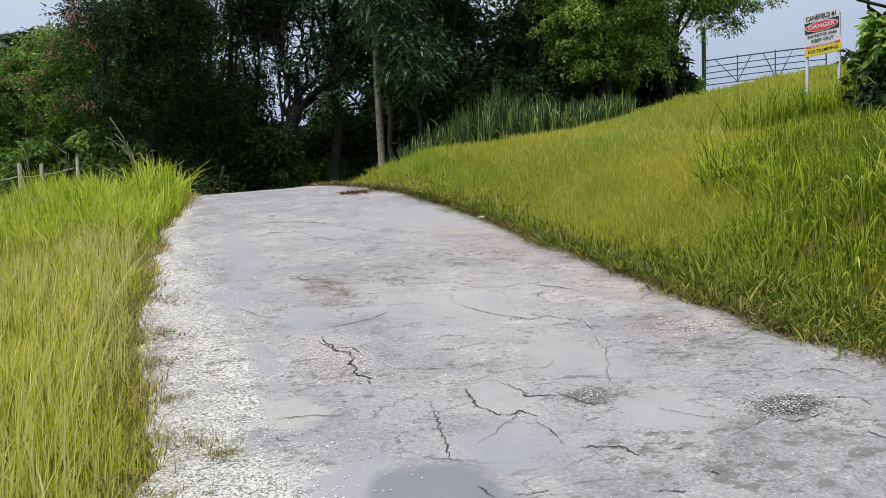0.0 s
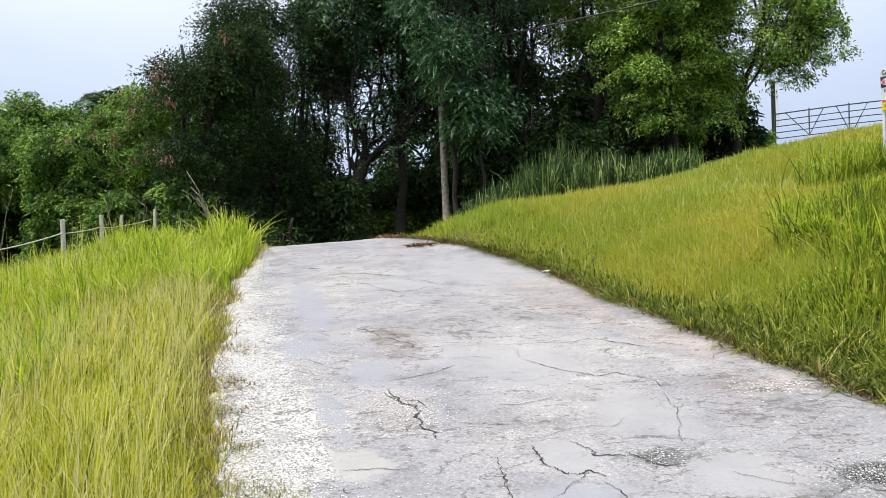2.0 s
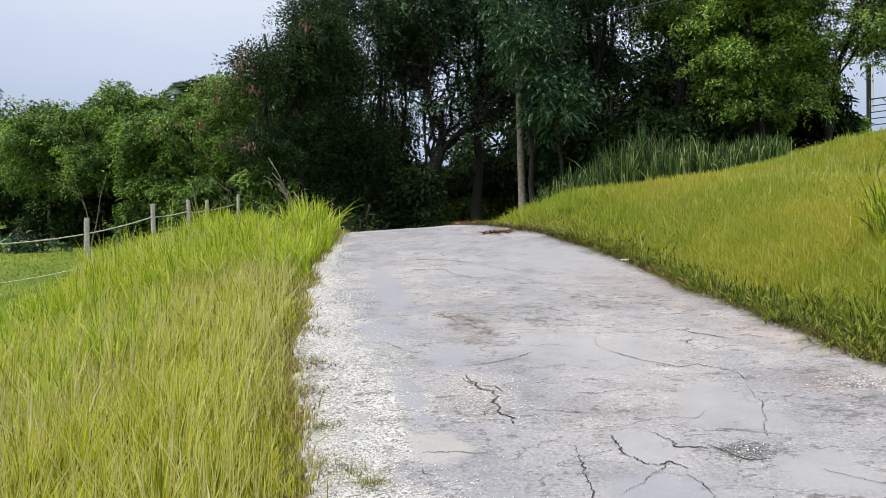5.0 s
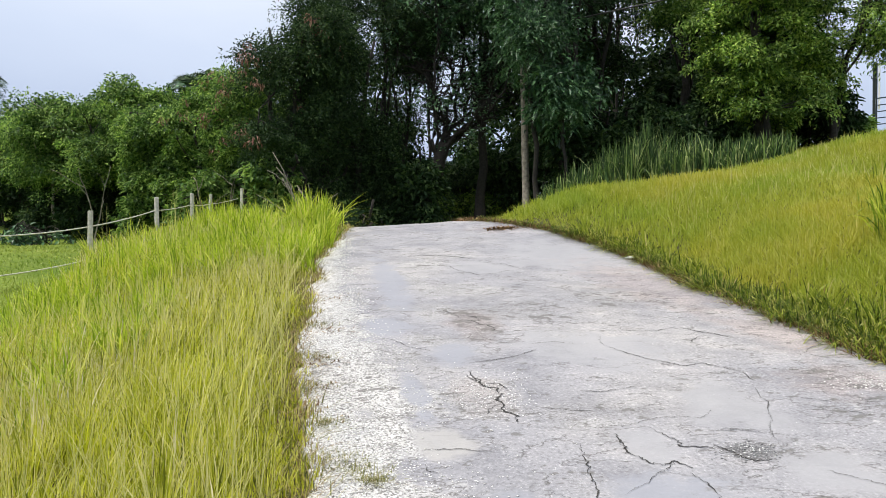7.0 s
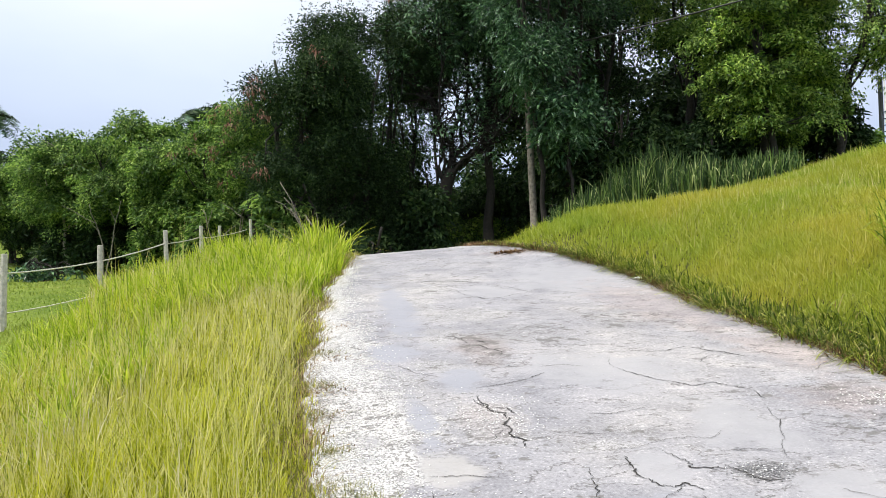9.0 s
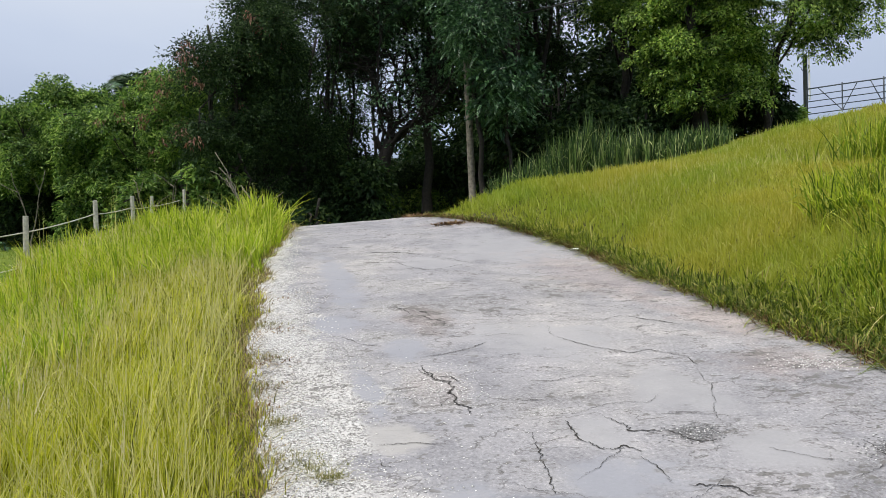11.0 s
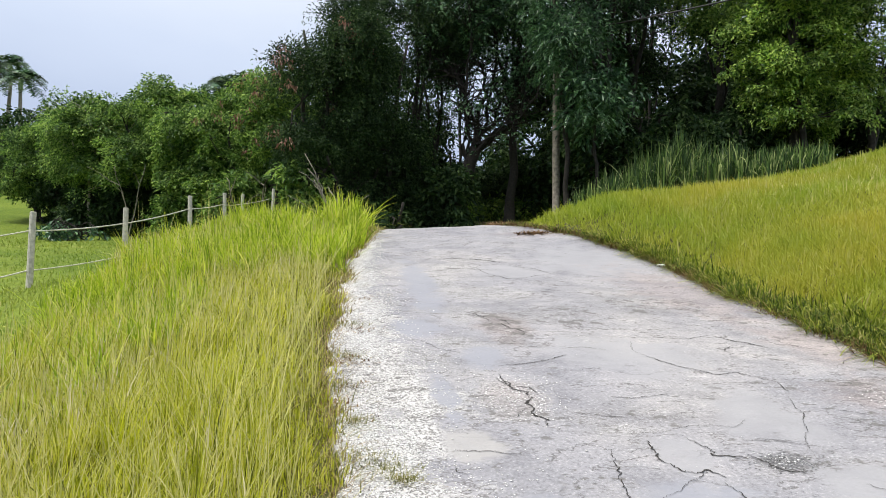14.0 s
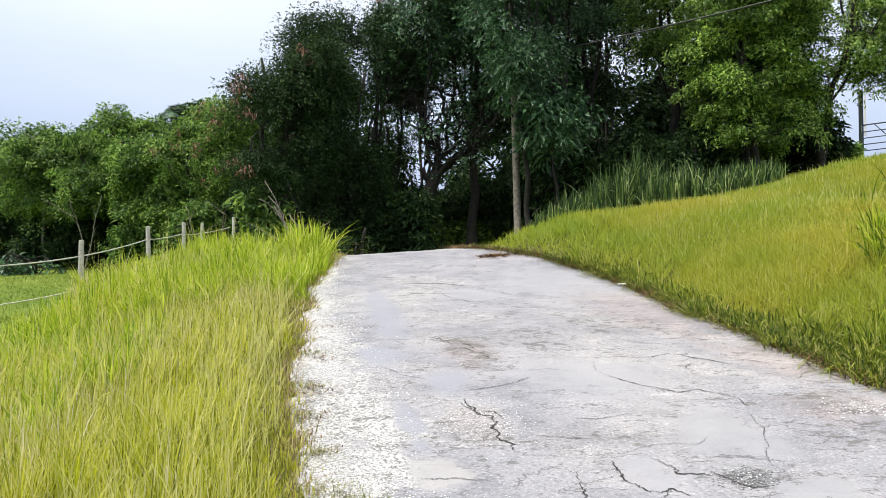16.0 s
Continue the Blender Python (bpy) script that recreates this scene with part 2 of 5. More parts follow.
# the sound seal: lilac grey, blotched, with a fine grain
col = ramp_of(big.outputs["Fac"], [(0.35, (0.25, 0.25, 0.275)), (0.5, (0.285, 0.283, 0.302)), (0.66, (0.33, 0.322, 0.327))])
col = mix(n, l, col, ramp_of(mid.outputs["Fac"], [(0.34, (0.74, 0.74, 0.76)), (0.5, (0.99, 0.99, 0.99)), (0.66, (1.15, 1.13, 1.11))]), 0.85, "MULTIPLY")
# smooth mended patches: bluish, pale, and one of fresh tar
blue = any_of([spot(*q) for q in ((0.80, 8.1, 0.17, 1.4), (0.59, 6.2, 0.17, 0.36), (0.99, 5.33, 0.17, 0.22), (0.61, 4.5, 0.07, 0.5), (1.5, 3.1, 0.3, 0.2), (0.75, 3.0, 0.2, 0.2))])
pale = any_of([spot(*q) for q in ((2.35, 4.08, 0.26, 0.42), (1.64, 3.62, 0.12, 0.2), (1.97, 8.82, 0.36, 0.38), (2.05, 5.35, 0.5, 0.45), (3.1, 9.6, 0.7, 1.0), (2.35, 3.15, 0.25, 0.2))])
beige = spot(0.64, 3.8, 0.14, 0.22)
tar = spot(1.03, 2.76, 0.27, 0.30, 0.3, 0.5)
smooth = math_("MAXIMUM", any_of([blue, pale]), math_("MAXIMUM", beige, tar))
grain_f = math_("SUBTRACT", 0.9, math_("MULTIPLY", smooth, 0.5))
col = mix(n, l, col, ramp_of(fine.outputs["Fac"], [(0.30, (0.30, 0.30, 0.31)), (0.42, (0.84, 0.84, 0.85)), (0.57, (1.05, 1.05, 1.05)), (0.70, (1.75, 1.74, 1.7))]), grain_f, "MULTIPLY")
col = mix(n, l, col, (0.25, 0.26, 0.30), math_("MULTIPLY", blue, 0.7))
col = mix(n, l, col, (0.30, 0.30, 0.318), math_("MULTIPLY", pale, 0.65))
col = mix(n, l, col, (0.36, 0.35, 0.34), math_("MULTIPLY", beige, 0.6))
col = mix(n, l, col, (0.165, 0.175, 0.21), math_("MULTIPLY", tar, 0.9))
# brownish dust by the breaks and towards the bank
dust = any_of([spot(1.0, 4.45, 0.16, 0.3, 0.8, 1.2), spot(1.3, 6.2, 0.2, 0.45, 0.8, 1.2), spot(3.3, 4.35, 0.4, 0.25, 0.8, 1.5), spot(3.5, 7.6, 0.5, 1.3, 0.9, 1.6), spot(3.6, 5.6, 0.3, 0.7, 0.9, 1.6), spot(3.1, 11.6, 0.5, 0.3, 0.8, 1.2)])
col = mix(n, l, col, (1.02, 0.92, 0.87), math_("MULTIPLY", dust, 0.75), "MULTIPLY")
# chalky gravel: a band along the left edge that narrows uphill, and veins where the seal has gone
mosaic = tex(n, l, "ShaderNodeTexNoise", 1.9, 6.0, rough=0.62)
shift_ = n.new("ShaderNodeMapRange")
shift_.inputs["From Min"].default_value, shift_.inputs["From Max"].default_value, shift_.inputs["To Max"].default_value = 8.3, 12.6, 0.62
l.new(sep.outputs["Y"], shift_.inputs["Value"])
band = math_("SUBTRACT", math_("ADD", math_("SUBTRACT", 0.86, math_("MULTIPLY", sep.outputs["Y"], 0.065)), shift_.outputs["Result"]), sep.outputs["X"])
band = math_("DIVIDE", band, 0.5)
gravel = math_("MULTIPLY", math_("ADD", band, math_("MULTIPLY", math_("SUBTRACT", mosaic.outputs["Fac"], 0.5), 3.0)), 3.0, clamp=True)
veins = any_of([spot(*q) for q in ((1.35, 9.1, 0.28, 0.3), (1.1, 8.35, 0.12, 0.5), (1.45, 7.6, 0.4, 0.35), (1.05, 6.75, 0.2, 0.35), (0.98, 4.42, 0.2, 0.38), (0.75, 6.95, 0.14, 0.2),
                                   (0.86, 5.75, 0.2, 0.22), (1.5, 3.93, 0.2, 0.07), (1.6, 9.62, 0.45, 0.1), (0.42, 7.4, 0.1, 0.5), (0.4, 5.3, 0.3, 0.4))])
solid = math_("SUBTRACT", 1.0, math_("MULTIPLY", smooth, 0.92))
chalk = math_("MULTIPLY", math_("MAXIMUM", gravel, math_("MULTIPLY", veins, 0.3)), solid)
gravel = math_("MULTIPLY", math_("MAXIMUM", gravel, math_("MULTIPLY", veins, 0.6)), solid)
# seal worn down to its chippings
bare = any_of([spot(*q) for q in ((2.5, 2.62, 0.7, 0.4), (3.3, 4.4, 0.35, 0.22), (2.8, 7.05, 0.5, 0.45), (3.2, 3.85, 0.4, 0.3), (1.45, 4.12, 0.4, 0.16), (2.2, 3.42, 0.3, 0.14), (1.8, 6.6, 0.5, 0.4), (1.32, 6.2, 0.2, 0.5))])
bare = math_("MULTIPLY", math_("MAXIMUM", bare, math_("MULTIPLY", math_("SUBTRACT", mosaic.outputs["Fac"], 0.54), 6.0, clamp=True)), solid)
col = mix(n, l, col, (0.55, 0.542, 0.538), math_("MULTIPLY", chalk, 0.85))
col = mix(n, l, col, (0.80, 0.80, 0.79), math_("MULTIPLY", spot(1.32, 6.2, 0.16, 0.4), 0.6), "MULTIPLY")
height = math_("MULTIPLY", fine.outputs["Fac"], math_("MULTIPLY", grain_f, 0.35))
gaps = tex(n, l, "ShaderNodeTexNoise", 62.0, 2.0, rough=0.6)
for scale, wob, few, in_gravel, in_bare, gap, deep in ((46.0, 0.016, 0.02, 0.8, 0.2, 0.09, 0.85), (95.0, 0.008, 0.05, 0.7, 0.42, 0.12, 0.7)):
    ra, rb_, dist_, edge_ = chips_at(scale, wob)
    share = math_("ADD", math_("MULTIPLY_ADD", gravel, in_gravel, math_("MULTIPLY", bare, in_bare)), math_("MULTIPLY", solid, few))
    here = math_("MULTIPLY", math_("SUBTRACT", share, ra), 12.0, clamp=True)
    shape = math_("MULTIPLY", math_("SUBTRACT", 0.54, dist_), 7.0, clamp=True)
    joint = math_("MULTIPLY", math_("SUBTRACT", gap, edge_), 22.0, clamp=True)
    joint = math_("MULTIPLY", joint, math_("MULTIPLY", math_("MAXIMUM", gravel, math_("MULTIPLY", bare, 0.45)), math_("MULTIPLY", math_("SUBTRACT", gaps.outputs["Fac"], 0.47), 10.0, clamp=True)))
    col = mix(n, l, col, (0.10, 0.095, 0.09), math_("MULTIPLY", joint, deep))
    col = mix(n, l, col, ramp_of(rb_, [(0.0, (0.26, 0.25, 0.25)), (0.22, (0.55, 0.545, 0.55)), (0.45, (0.80, 0.795, 0.80)), (1.0, (0.92, 0.915, 0.91))]), math_("MULTIPLY", math_("MULTIPLY", here, shape), 0.95))
    height = math_("ADD", height, math_("MULTIPLY", math_("SUBTRACT", math_("MULTIPLY", here, shape), joint), 30.0 / scale))
# hand-wide crumbs: chips torn out, leaving dark hollows, and chalk trodden into the seal
long_ = n.new("ShaderNodeMapping")
long_.inputs["Scale"].default_value = (0.62, 1.0, 1.0)
l.new(co.outputs["Object"], long_.inputs["Vector"])
crumb = tex(n, l, "ShaderNodeTexNoise", 13.0, 4.0, long_.outputs["Vector"], 0.6)
loose = math_("ADD", math_("MULTIPLY_ADD", gravel, 0.03, math_("MULTIPLY", bare, 0.085)), math_("MULTIPLY", math_("SUBTRACT", mosaic.outputs["Fac"], 0.5), 0.10))
pit = math_("MULTIPLY", math_("SUBTRACT", math_("ADD", 0.362, loose), crumb.outputs["Fac"]), 26.0, clamp=True)
pit = math_("MULTIPLY", pit, solid)
smear = math_("MULTIPLY", math_("SUBTRACT", math_("ADD", crumb.outputs["Fac"], math_("MULTIPLY_ADD", gravel, 0.05, math_("MULTIPLY", bare, 0.035))), 0.655), 12.0, clamp=True)
smear = math_("MULTIPLY", smear, 0.25)
col = mix(n, l, col, (0.66, 0.655, 0.66), math_("MULTIPLY", smear, solid))
col = mix(n, l, col, (0.13, 0.125, 0.12), math_("MULTIPLY", pit, 0.74))
# shallow worn hollows a hand or two long, dark on their far lip
dent = tex(n, l, "ShaderNodeTexNoise", 7.0, 5.0, rough=0.62)
hollow = math_("MULTIPLY", math_("SUBTRACT", math_("ADD", 0.352, math_("MULTIPLY", loose, 0.7)), dent.outputs["Fac"]), 16.0, clamp=True)
hollow = math_("MULTIPLY", hollow, solid)
col = mix(n, l, col, (0.17, 0.168, 0.17), math_("MULTIPLY", hollow, 0.38))
# thin layers of seal that have scaled off: low ledges with a short dark lip
layer = n.new("ShaderNodeMapping")
layer.inputs["Scale"].default_value = (1.6, 2.8, 2.8)
l.new(co.outputs["Object"], layer.inputs["Vector"])
scale_ = tex(n, l, "ShaderNodeTexNoise", 1.0, 7.0, layer.outputs["Vector"], 0.6)
ledge = math_("MULTIPLY", math_("SUBTRACT", scale_.outputs["Fac"], 0.5), 36.0, clamp=True)
lip = math_("SUBTRACT", 1.0, math_("MULTIPLY", math_("ABSOLUTE", math_("SUBTRACT", scale_.outputs["Fac"], 0.5)), 90.0), clamp=True)
lip = math_("MULTIPLY", lip, math_("MULTIPLY", math_("SUBTRACT", mid.outputs["Fac"], 0.435), 12.0, clamp=True))
lip = math_("MULTIPLY", lip, solid)
col = mix(n, l, col, (0.085, 0.08, 0.078), math_("MULTIPLY", lip, 0.85))
# coarse dark chippings laid bare in two holes
hole = any_of([spot(2.99, 3.02, 0.2, 0.11, 0.5, 0.7), math_("MULTIPLY", spot(2.09, 3.45, 0.12, 0.08, 0.6, 0.7), 0.5)])
coarse_chip = tex(n, l, "ShaderNodeTexVoronoi", 75.0)
col = mix(n, l, col, ramp_of(coarse_chip.outputs["Distance"], [(0.0, (0.55, 0.55, 0.56)), (0.45, (0.22, 0.22, 0.225)), (0.9, (0.04, 0.04, 0.04))]), hole)
l.new(col, b.inputs["Base Color"])
height = math_("ADD", height, math_("SUBTRACT", math_("MULTIPLY", mid.outputs["Fac"], 1.2), math_("MULTIPLY", pit, 0.6)))
height = math_("ADD", height, math_("SUBTRACT", math_("MULTIPLY", ledge, 0.5), math_("MULTIPLY", hollow, 0.8)))
bump(n, l, b, height, 0.65, 0.007)

# soil and turf under the grass
M_TURF, n, l, b = mat("turf", 0.95, 0, 0.15)
t1 = tex(n, l, "ShaderNodeTexNoise", 0.25, 5.0)
t2 = tex(n, l, "ShaderNodeTexNoise", 9.0, 8.0, rough=0.7)
r1 = ramp(n, [(0.35, (0.10, 0.155, 0.02)), (0.65, (0.17, 0.225, 0.036))])
r2 = ramp(n, [(0.3, (0.55, 0.6, 0.5)), (0.7, (1.25, 1.2, 1.1))])
l.new(t1.outputs["Fac"], r1.inputs["Fac"])
l.new(t2.outputs["Fac"], r2.inputs["Fac"])
turf_col = mix(n, l, r1.outputs["Color"], r2.outputs["Color"], 1.0, "MULTIPLY")
# bare thatch and soil beside the lane; grazed turf in the pasture and further off
soil = ramp(n, [(0.3, (0.045, 0.045, 0.018)), (0.7, (0.12, 0.125, 0.045))])
l.new(t2.outputs["Fac"], soil.inputs["Fac"])
tco = n.new("ShaderNodeTexCoord")
tsep = n.new("ShaderNodeSeparateXYZ")
l.new(tco.outputs["Object"], tsep.inputs["Vector"])
graze = n.new("ShaderNodeMapRange")
graze.inputs["From Min"].default_value, graze.inputs["From Max"].default_value = -2.3, -3.2
l.new(tsep.outputs["X"], graze.inputs["Value"])
afar = n.new("ShaderNodeMapRange")
afar.inputs["From Min"].default_value, afar.inputs["From Max"].default_value = 14.0, 22.0
l.new(tsep.outputs["Y"], afar.inputs["Value"])
either = n.new("ShaderNodeMath")
either.operation = "MAXIMUM"
l.new(graze.outputs["Result"], either.inputs[0])
l.new(afar.outputs["Result"], either.inputs[1])
l.new(mix(n, l, soil.outputs["Color"], turf_col, either.outputs["Value"]), b.inputs["Base Color"])
bump(n, l, b, t2.outputs["Fac"], 0.8, 0.05)


# ---- mesh helpers ----
def mesh_np(name, verts, faces, material, smooth=False):
    """A mesh from numpy arrays: verts (n, 3); faces (m, 3) or (m, 4)."""
    me = bpy.data.meshes.new(name)
    v, f = np.asarray(verts, np.float32), np.asarray(faces, np.int32)
    k = f.shape[1]
    me.vertices.add(len(v))
    me.vertices.foreach_set("co", v.ravel())
    me.loops.add(f.size)
    me.loops.foreach_set("vertex_index", f.ravel())
    me.polygons.add(len(f))
    me.polygons.foreach_set("loop_start", np.arange(0, f.size, k, dtype=np.int32))
    me.polygons.foreach_set("loop_total", np.full(len(f), k, np.int32))
    me.update(calc_edges=True)
    if smooth:
        me.polygons.foreach_set("use_smooth", np.ones(len(f), bool))
    me.materials.append(material)
    return me


def put(name, me, parent=None, label=""):
    ob = new(name, me)
    if parent is not None:
        ob.parent = parent
    if label:
        ob["label"] = label
    return ob


def part(name, bm, material, parent, label=""):
    me = bpy.data.meshes.new(name)
    bm.to_mesh(me)
    bm.free()
    me.materials.append(material)
    return put(name, me, parent, label)


def tube_arrays(paths, sides=6):
    """Joined tubes. paths: list of (points (n, 3), radii (n))."""
    V, F, k = [], [], 0
    ang = np.linspace(0, 2 * np.pi, sides, endpoint=False)
    for pts, rad in paths:
        pts, rad = np.asarray(pts, float), np.asarray(rad, float)
        tan = np.gradient(pts, axis=0)
        tan /= np.linalg.norm(tan, axis=1)[:, None] + 1e-9
        up = np.where(np.abs(tan[:, 2:3]) > 0.9, np.array([[1.0, 0, 0]]), np.array([[0, 0, 1.0]]))
        a = np.cross(tan, up)
        a /= np.linalg.norm(a, axis=1)[:, None] + 1e-9
        c = np.cross(tan, a)
        ring = pts[:, None] + rad[:, None, None] * (np.cos(ang)[None, :, None] * a[:, None] + np.sin(ang)[None, :, None] * c[:, None])
        V.append(ring.reshape(-1, 3))
        m = len(pts)
        i, j = np.meshgrid(np.arange(m - 1), np.arange(sides), indexing="ij")
        p, q = i * sides + j, i * sides + (j + 1) % sides
        F.append(np.stack([p, q, q + sides, p + sides], -1).reshape(-1, 4) + k)
        for base in (0, (m - 1) * sides):
            idx = base + np.arange(sides) + k
            for s in range(1, sides - 2, 2):
                F.append(np.array([[idx[0], idx[s], idx[s + 1], idx[s + 2]]]))
        k += m * sides
    return np.concatenate(V), np.concatenate(F)


def box_bm(sx, sy, sz, m=None, bevel=0.0):
    bm = bmesh.new()
    bmesh.ops.create_cube(bm, size=1.0, matrix=(m or Matrix()) @ Matrix.Diagonal((sx, sy, sz, 1)))
    if bevel:
        bmesh.ops.bevel(bm, geom=bm.edges[:], offset=bevel, segments=2, affect="EDGES")
    return bm


def sstep(a, b, v):
    t = np.clip((np.asarray(v, float) - a) / (b - a), 0, 1)
    return t * t * (3 - 2 * t)


# ---- terrain ----
def vnoise(x, y, seed=0):
    """Smooth value noise of plain numpy, about -1 to 1."""
    x, y = np.asarray(x, float) + seed * 17.3, np.asarray(y, float) - seed * 9.1
    i, j = np.floor(x), np.floor(y)
    fx, fy = x - i, y - j
    fx, fy = fx * fx * (3 - 2 * fx), fy * fy * (3 - 2 * fy)

    def h(a, c):
        s = np.sin(a * 127.1 + c * 311.7) * 43758.5453
        return (s - np.floor(s)) * 2 - 1
    return (h(i, j) * (1 - fx) + h(i + 1, j) * fx) * (1 - fy) + (h(i, j + 1) * (1 - fx) + h(i + 1, j + 1) * fx) * fy


SLOPE, CREST = 0.14, 12.0


def road_z(y):
    y = np.asarray(y, float)
    u = np.clip(y - CREST, 0, 2.6)
    over = np.clip(y - CREST - 2.6, 0, 14)
    return np.where(y < CREST, SLOPE * np.maximum(y, -30), SLOPE * CREST + SLOPE * u - 0.06 * u * u - 0.172 * over)


def camber(x, y):
    """Crossfall of the lane, steeper towards the crest."""
    x = np.clip(x, 0, 4.4)
    return 0.025 * x + sstep(8.5, 12.8, y) * (0.045 * x + 0.055)


def swing(y):
    """How far the lane's two sides have swung to the left past the crest."""
    return 0.05 * np.clip(np.asarray(y, float) - 12.8, 0, 20) ** 1.7


def left_edge(y):
    y = np.asarray(y, float)
    return -0.04 + 0.06 * vnoise(y * 1.3, 0.3, 3) + 0.06 * vnoise(y * 4.1, 0.7, 4) + 0.03 * vnoise(y * 9.3, 0.2, 7) + 0.06 * sstep(5.2, 7.0, y) + 0.52 * sstep(8.5, 12.6, y) - swing(y)


def right_line(y):
    y = np.asarray(y, float)
    return 3.88 + 0.14 * sstep(7.2, 9.2, y) + 0.12 * sstep(3.9, 3.2, y) - 0.25 * np.clip(y - 9.6, 0, 3.2) ** 1.5 - 0.5 * swing(y)


def right_edge(y):
    y = np.asarray(y, float)
    return right_line(y) + 0.03 * vnoise(y * 0.9, 4.3, 5) + 0.04 * vnoise(y * 2.9, 2.7, 6) + 0.03 * vnoise(y * 7.3, 1.7, 8)


def ground_z(x, y):
    x, y = np.asarray(x, float), np.asarray(y, float)
    r = road_z(y) + camber(x, y)
    # left verge and pasture
    lv = np.where(y < CREST, SLOPE * np.maximum(y, -30), SLOPE * CREST + 0.05 * np.clip(y - CREST, 0, 14))
    lv = lv - 0.2 * np.clip(-x - 0.4, 0, 5) + 0.15 * sstep(8.0, 11.0, y) * sstep(-0.3, -1.0, x) * sstep(-3.4, -1.6, x)
    past = 0.76 + 0.047 * (y - 11.6) + 0.1 * np.clip(y - 36, 0, 60) + 0.02 * np.clip(-x - 20, 0, 60) * sstep(30, 60, y)
    left = lv + (past - lv) * sstep(-4.2, -7.5, x)
    # right bank: a shoulder beside the lane, then a hillside that rises to the right
    re = right_line(np.minimum(y, 15.5)) + 0.30
    u = np.clip(x - re, 0, None)
    hill = SLOPE * np.minimum(y, 13) + 0.07 * np.clip(y - 13, 0, 6)
    r0 = r + (SLOPE * CREST - r) * sstep(12, 15, y)
    rb = r0 + (hill - r0) * sstep(0.0, 5.5, u) + (1.45 - 0.75 * sstep(11, 17, y)) * (1 - np.exp(-(u / 2.4) ** 1.4)) + 0.185 * np.clip(u - 4.0, 0, 4) + 0.215 * np.clip(u - 8.0, 0, 13) + 0.02 * np.clip(u - 21, 0, 60)
    rb = rb - 0.21 * sstep(8.5, 12.3, y) * sstep(4.3, 5.7, x) * (1 - sstep(8.2, 10.6, x))
    z = np.where(x < 0.4, r + (left - r) * sstep(0.4, -0.6, x), r)
    z = np.where(x > re, z + (rb - z) * sstep(re, re + 0.05, x), z)
    bumps = 0.05 * vnoise(x * 0.8, y * 0.8, 1) + 0.03 * vnoise(x * 2.1, y * 2.1, 2)
    off = np.maximum(sstep(0.0, -0.8, x), sstep(re + 0.1, re + 0.9, x))
    return z + bumps * off


def grid_mesh(name, xs, ys, zf, material):
    X, Y = np.meshgrid(xs, ys, indexing="ij")
    Z = zf(X, Y)
    i, j = np.meshgrid(np.arange(len(xs) - 1), np.arange(len(ys) - 1), indexing="ij")
    a = i * len(ys) + j
    F = np.stack([a, a + len(ys), a + len(ys) + 1, a + 1], -1).reshape(-1, 4)
    return mesh_np(name, np.stack([X, Y, Z], -1).reshape(-1, 3), F, material, True)


gx = np.unique(np.concatenate([np.linspace(-900, -60, 15), np.linspace(-60, -8, 40), np.arange(-8, 20, 0.3), np.linspace(20, 60, 30), np.linspace(60, 900, 15)]))
gy = np.unique(np.concatenate([np.linspace(-900, -20, 15), np.linspace(-20, 0, 14), np.arange(0, 32, 0.35), np.linspace(32, 90, 40), np.linspace(90, 1200, 16)]))


def under_road(x, y):
    inside = (x > 0.35) & (x < right_edge(y) - 0.35)
    return ground_z(x, y) - np.where(inside, 0.12, 0.012)


ground = put("ground", grid_mesh("ground", gx, gy, under_road, M_TURF))
tagged(ground, "grassy hillside ground rising beside the road", "ground", kind="structure")

# road: a cambered sheet with worn relief and ragged edges, its sides turned down into the soil
ry = np.concatenate([np.arange(-12, 2, 0.25), np.arange(2, 16, 0.05), np.arange(16, 34, 0.5)])
rs = np.linspace(0, 1, 90)


def road_relief(x, y):
    return 0.012 * vnoise(x * 1.1, y * 0.9, 11) + 0.007 * vnoise(x * 3.2, y * 2.6, 12) + 0.004 * vnoise(x * 8, y * 8, 13)


S, Y = np.meshgrid(rs, ry, indexing="ij")
le, re_ = left_edge(Y) - 0.05, right_edge(Y) + 0.1
X = le + (re_ - le) * S
Z = road_z(Y) + camber(X, Y) + road_relief(X, Y) + 0.01
Z -= 0.07 * (S == 0) + 0.07 * (S == 1)
i, j = np.meshgrid(np.arange(len(rs) - 1), np.arange(len(ry) - 1), indexing="ij")
a = i * len(ry) + j
road = put("road", mesh_np("road", np.stack([X, Y, Z], -1).reshape(-1, 3), np.stack([a, a + len(ry), a + len(ry) + 1, a + 1], -1).reshape(-1, 4), M_ROAD, True))
tagged(road, "pale cracked chip-seal lane with a chalky gravel edge", "road", kind="structure")


def surf(x, y):
    """Top of the road or ground."""
    return road_z(y) + camber(x, y) + road_relief(np.asarray(x, float), np.asarray(y, float)) + 0.01


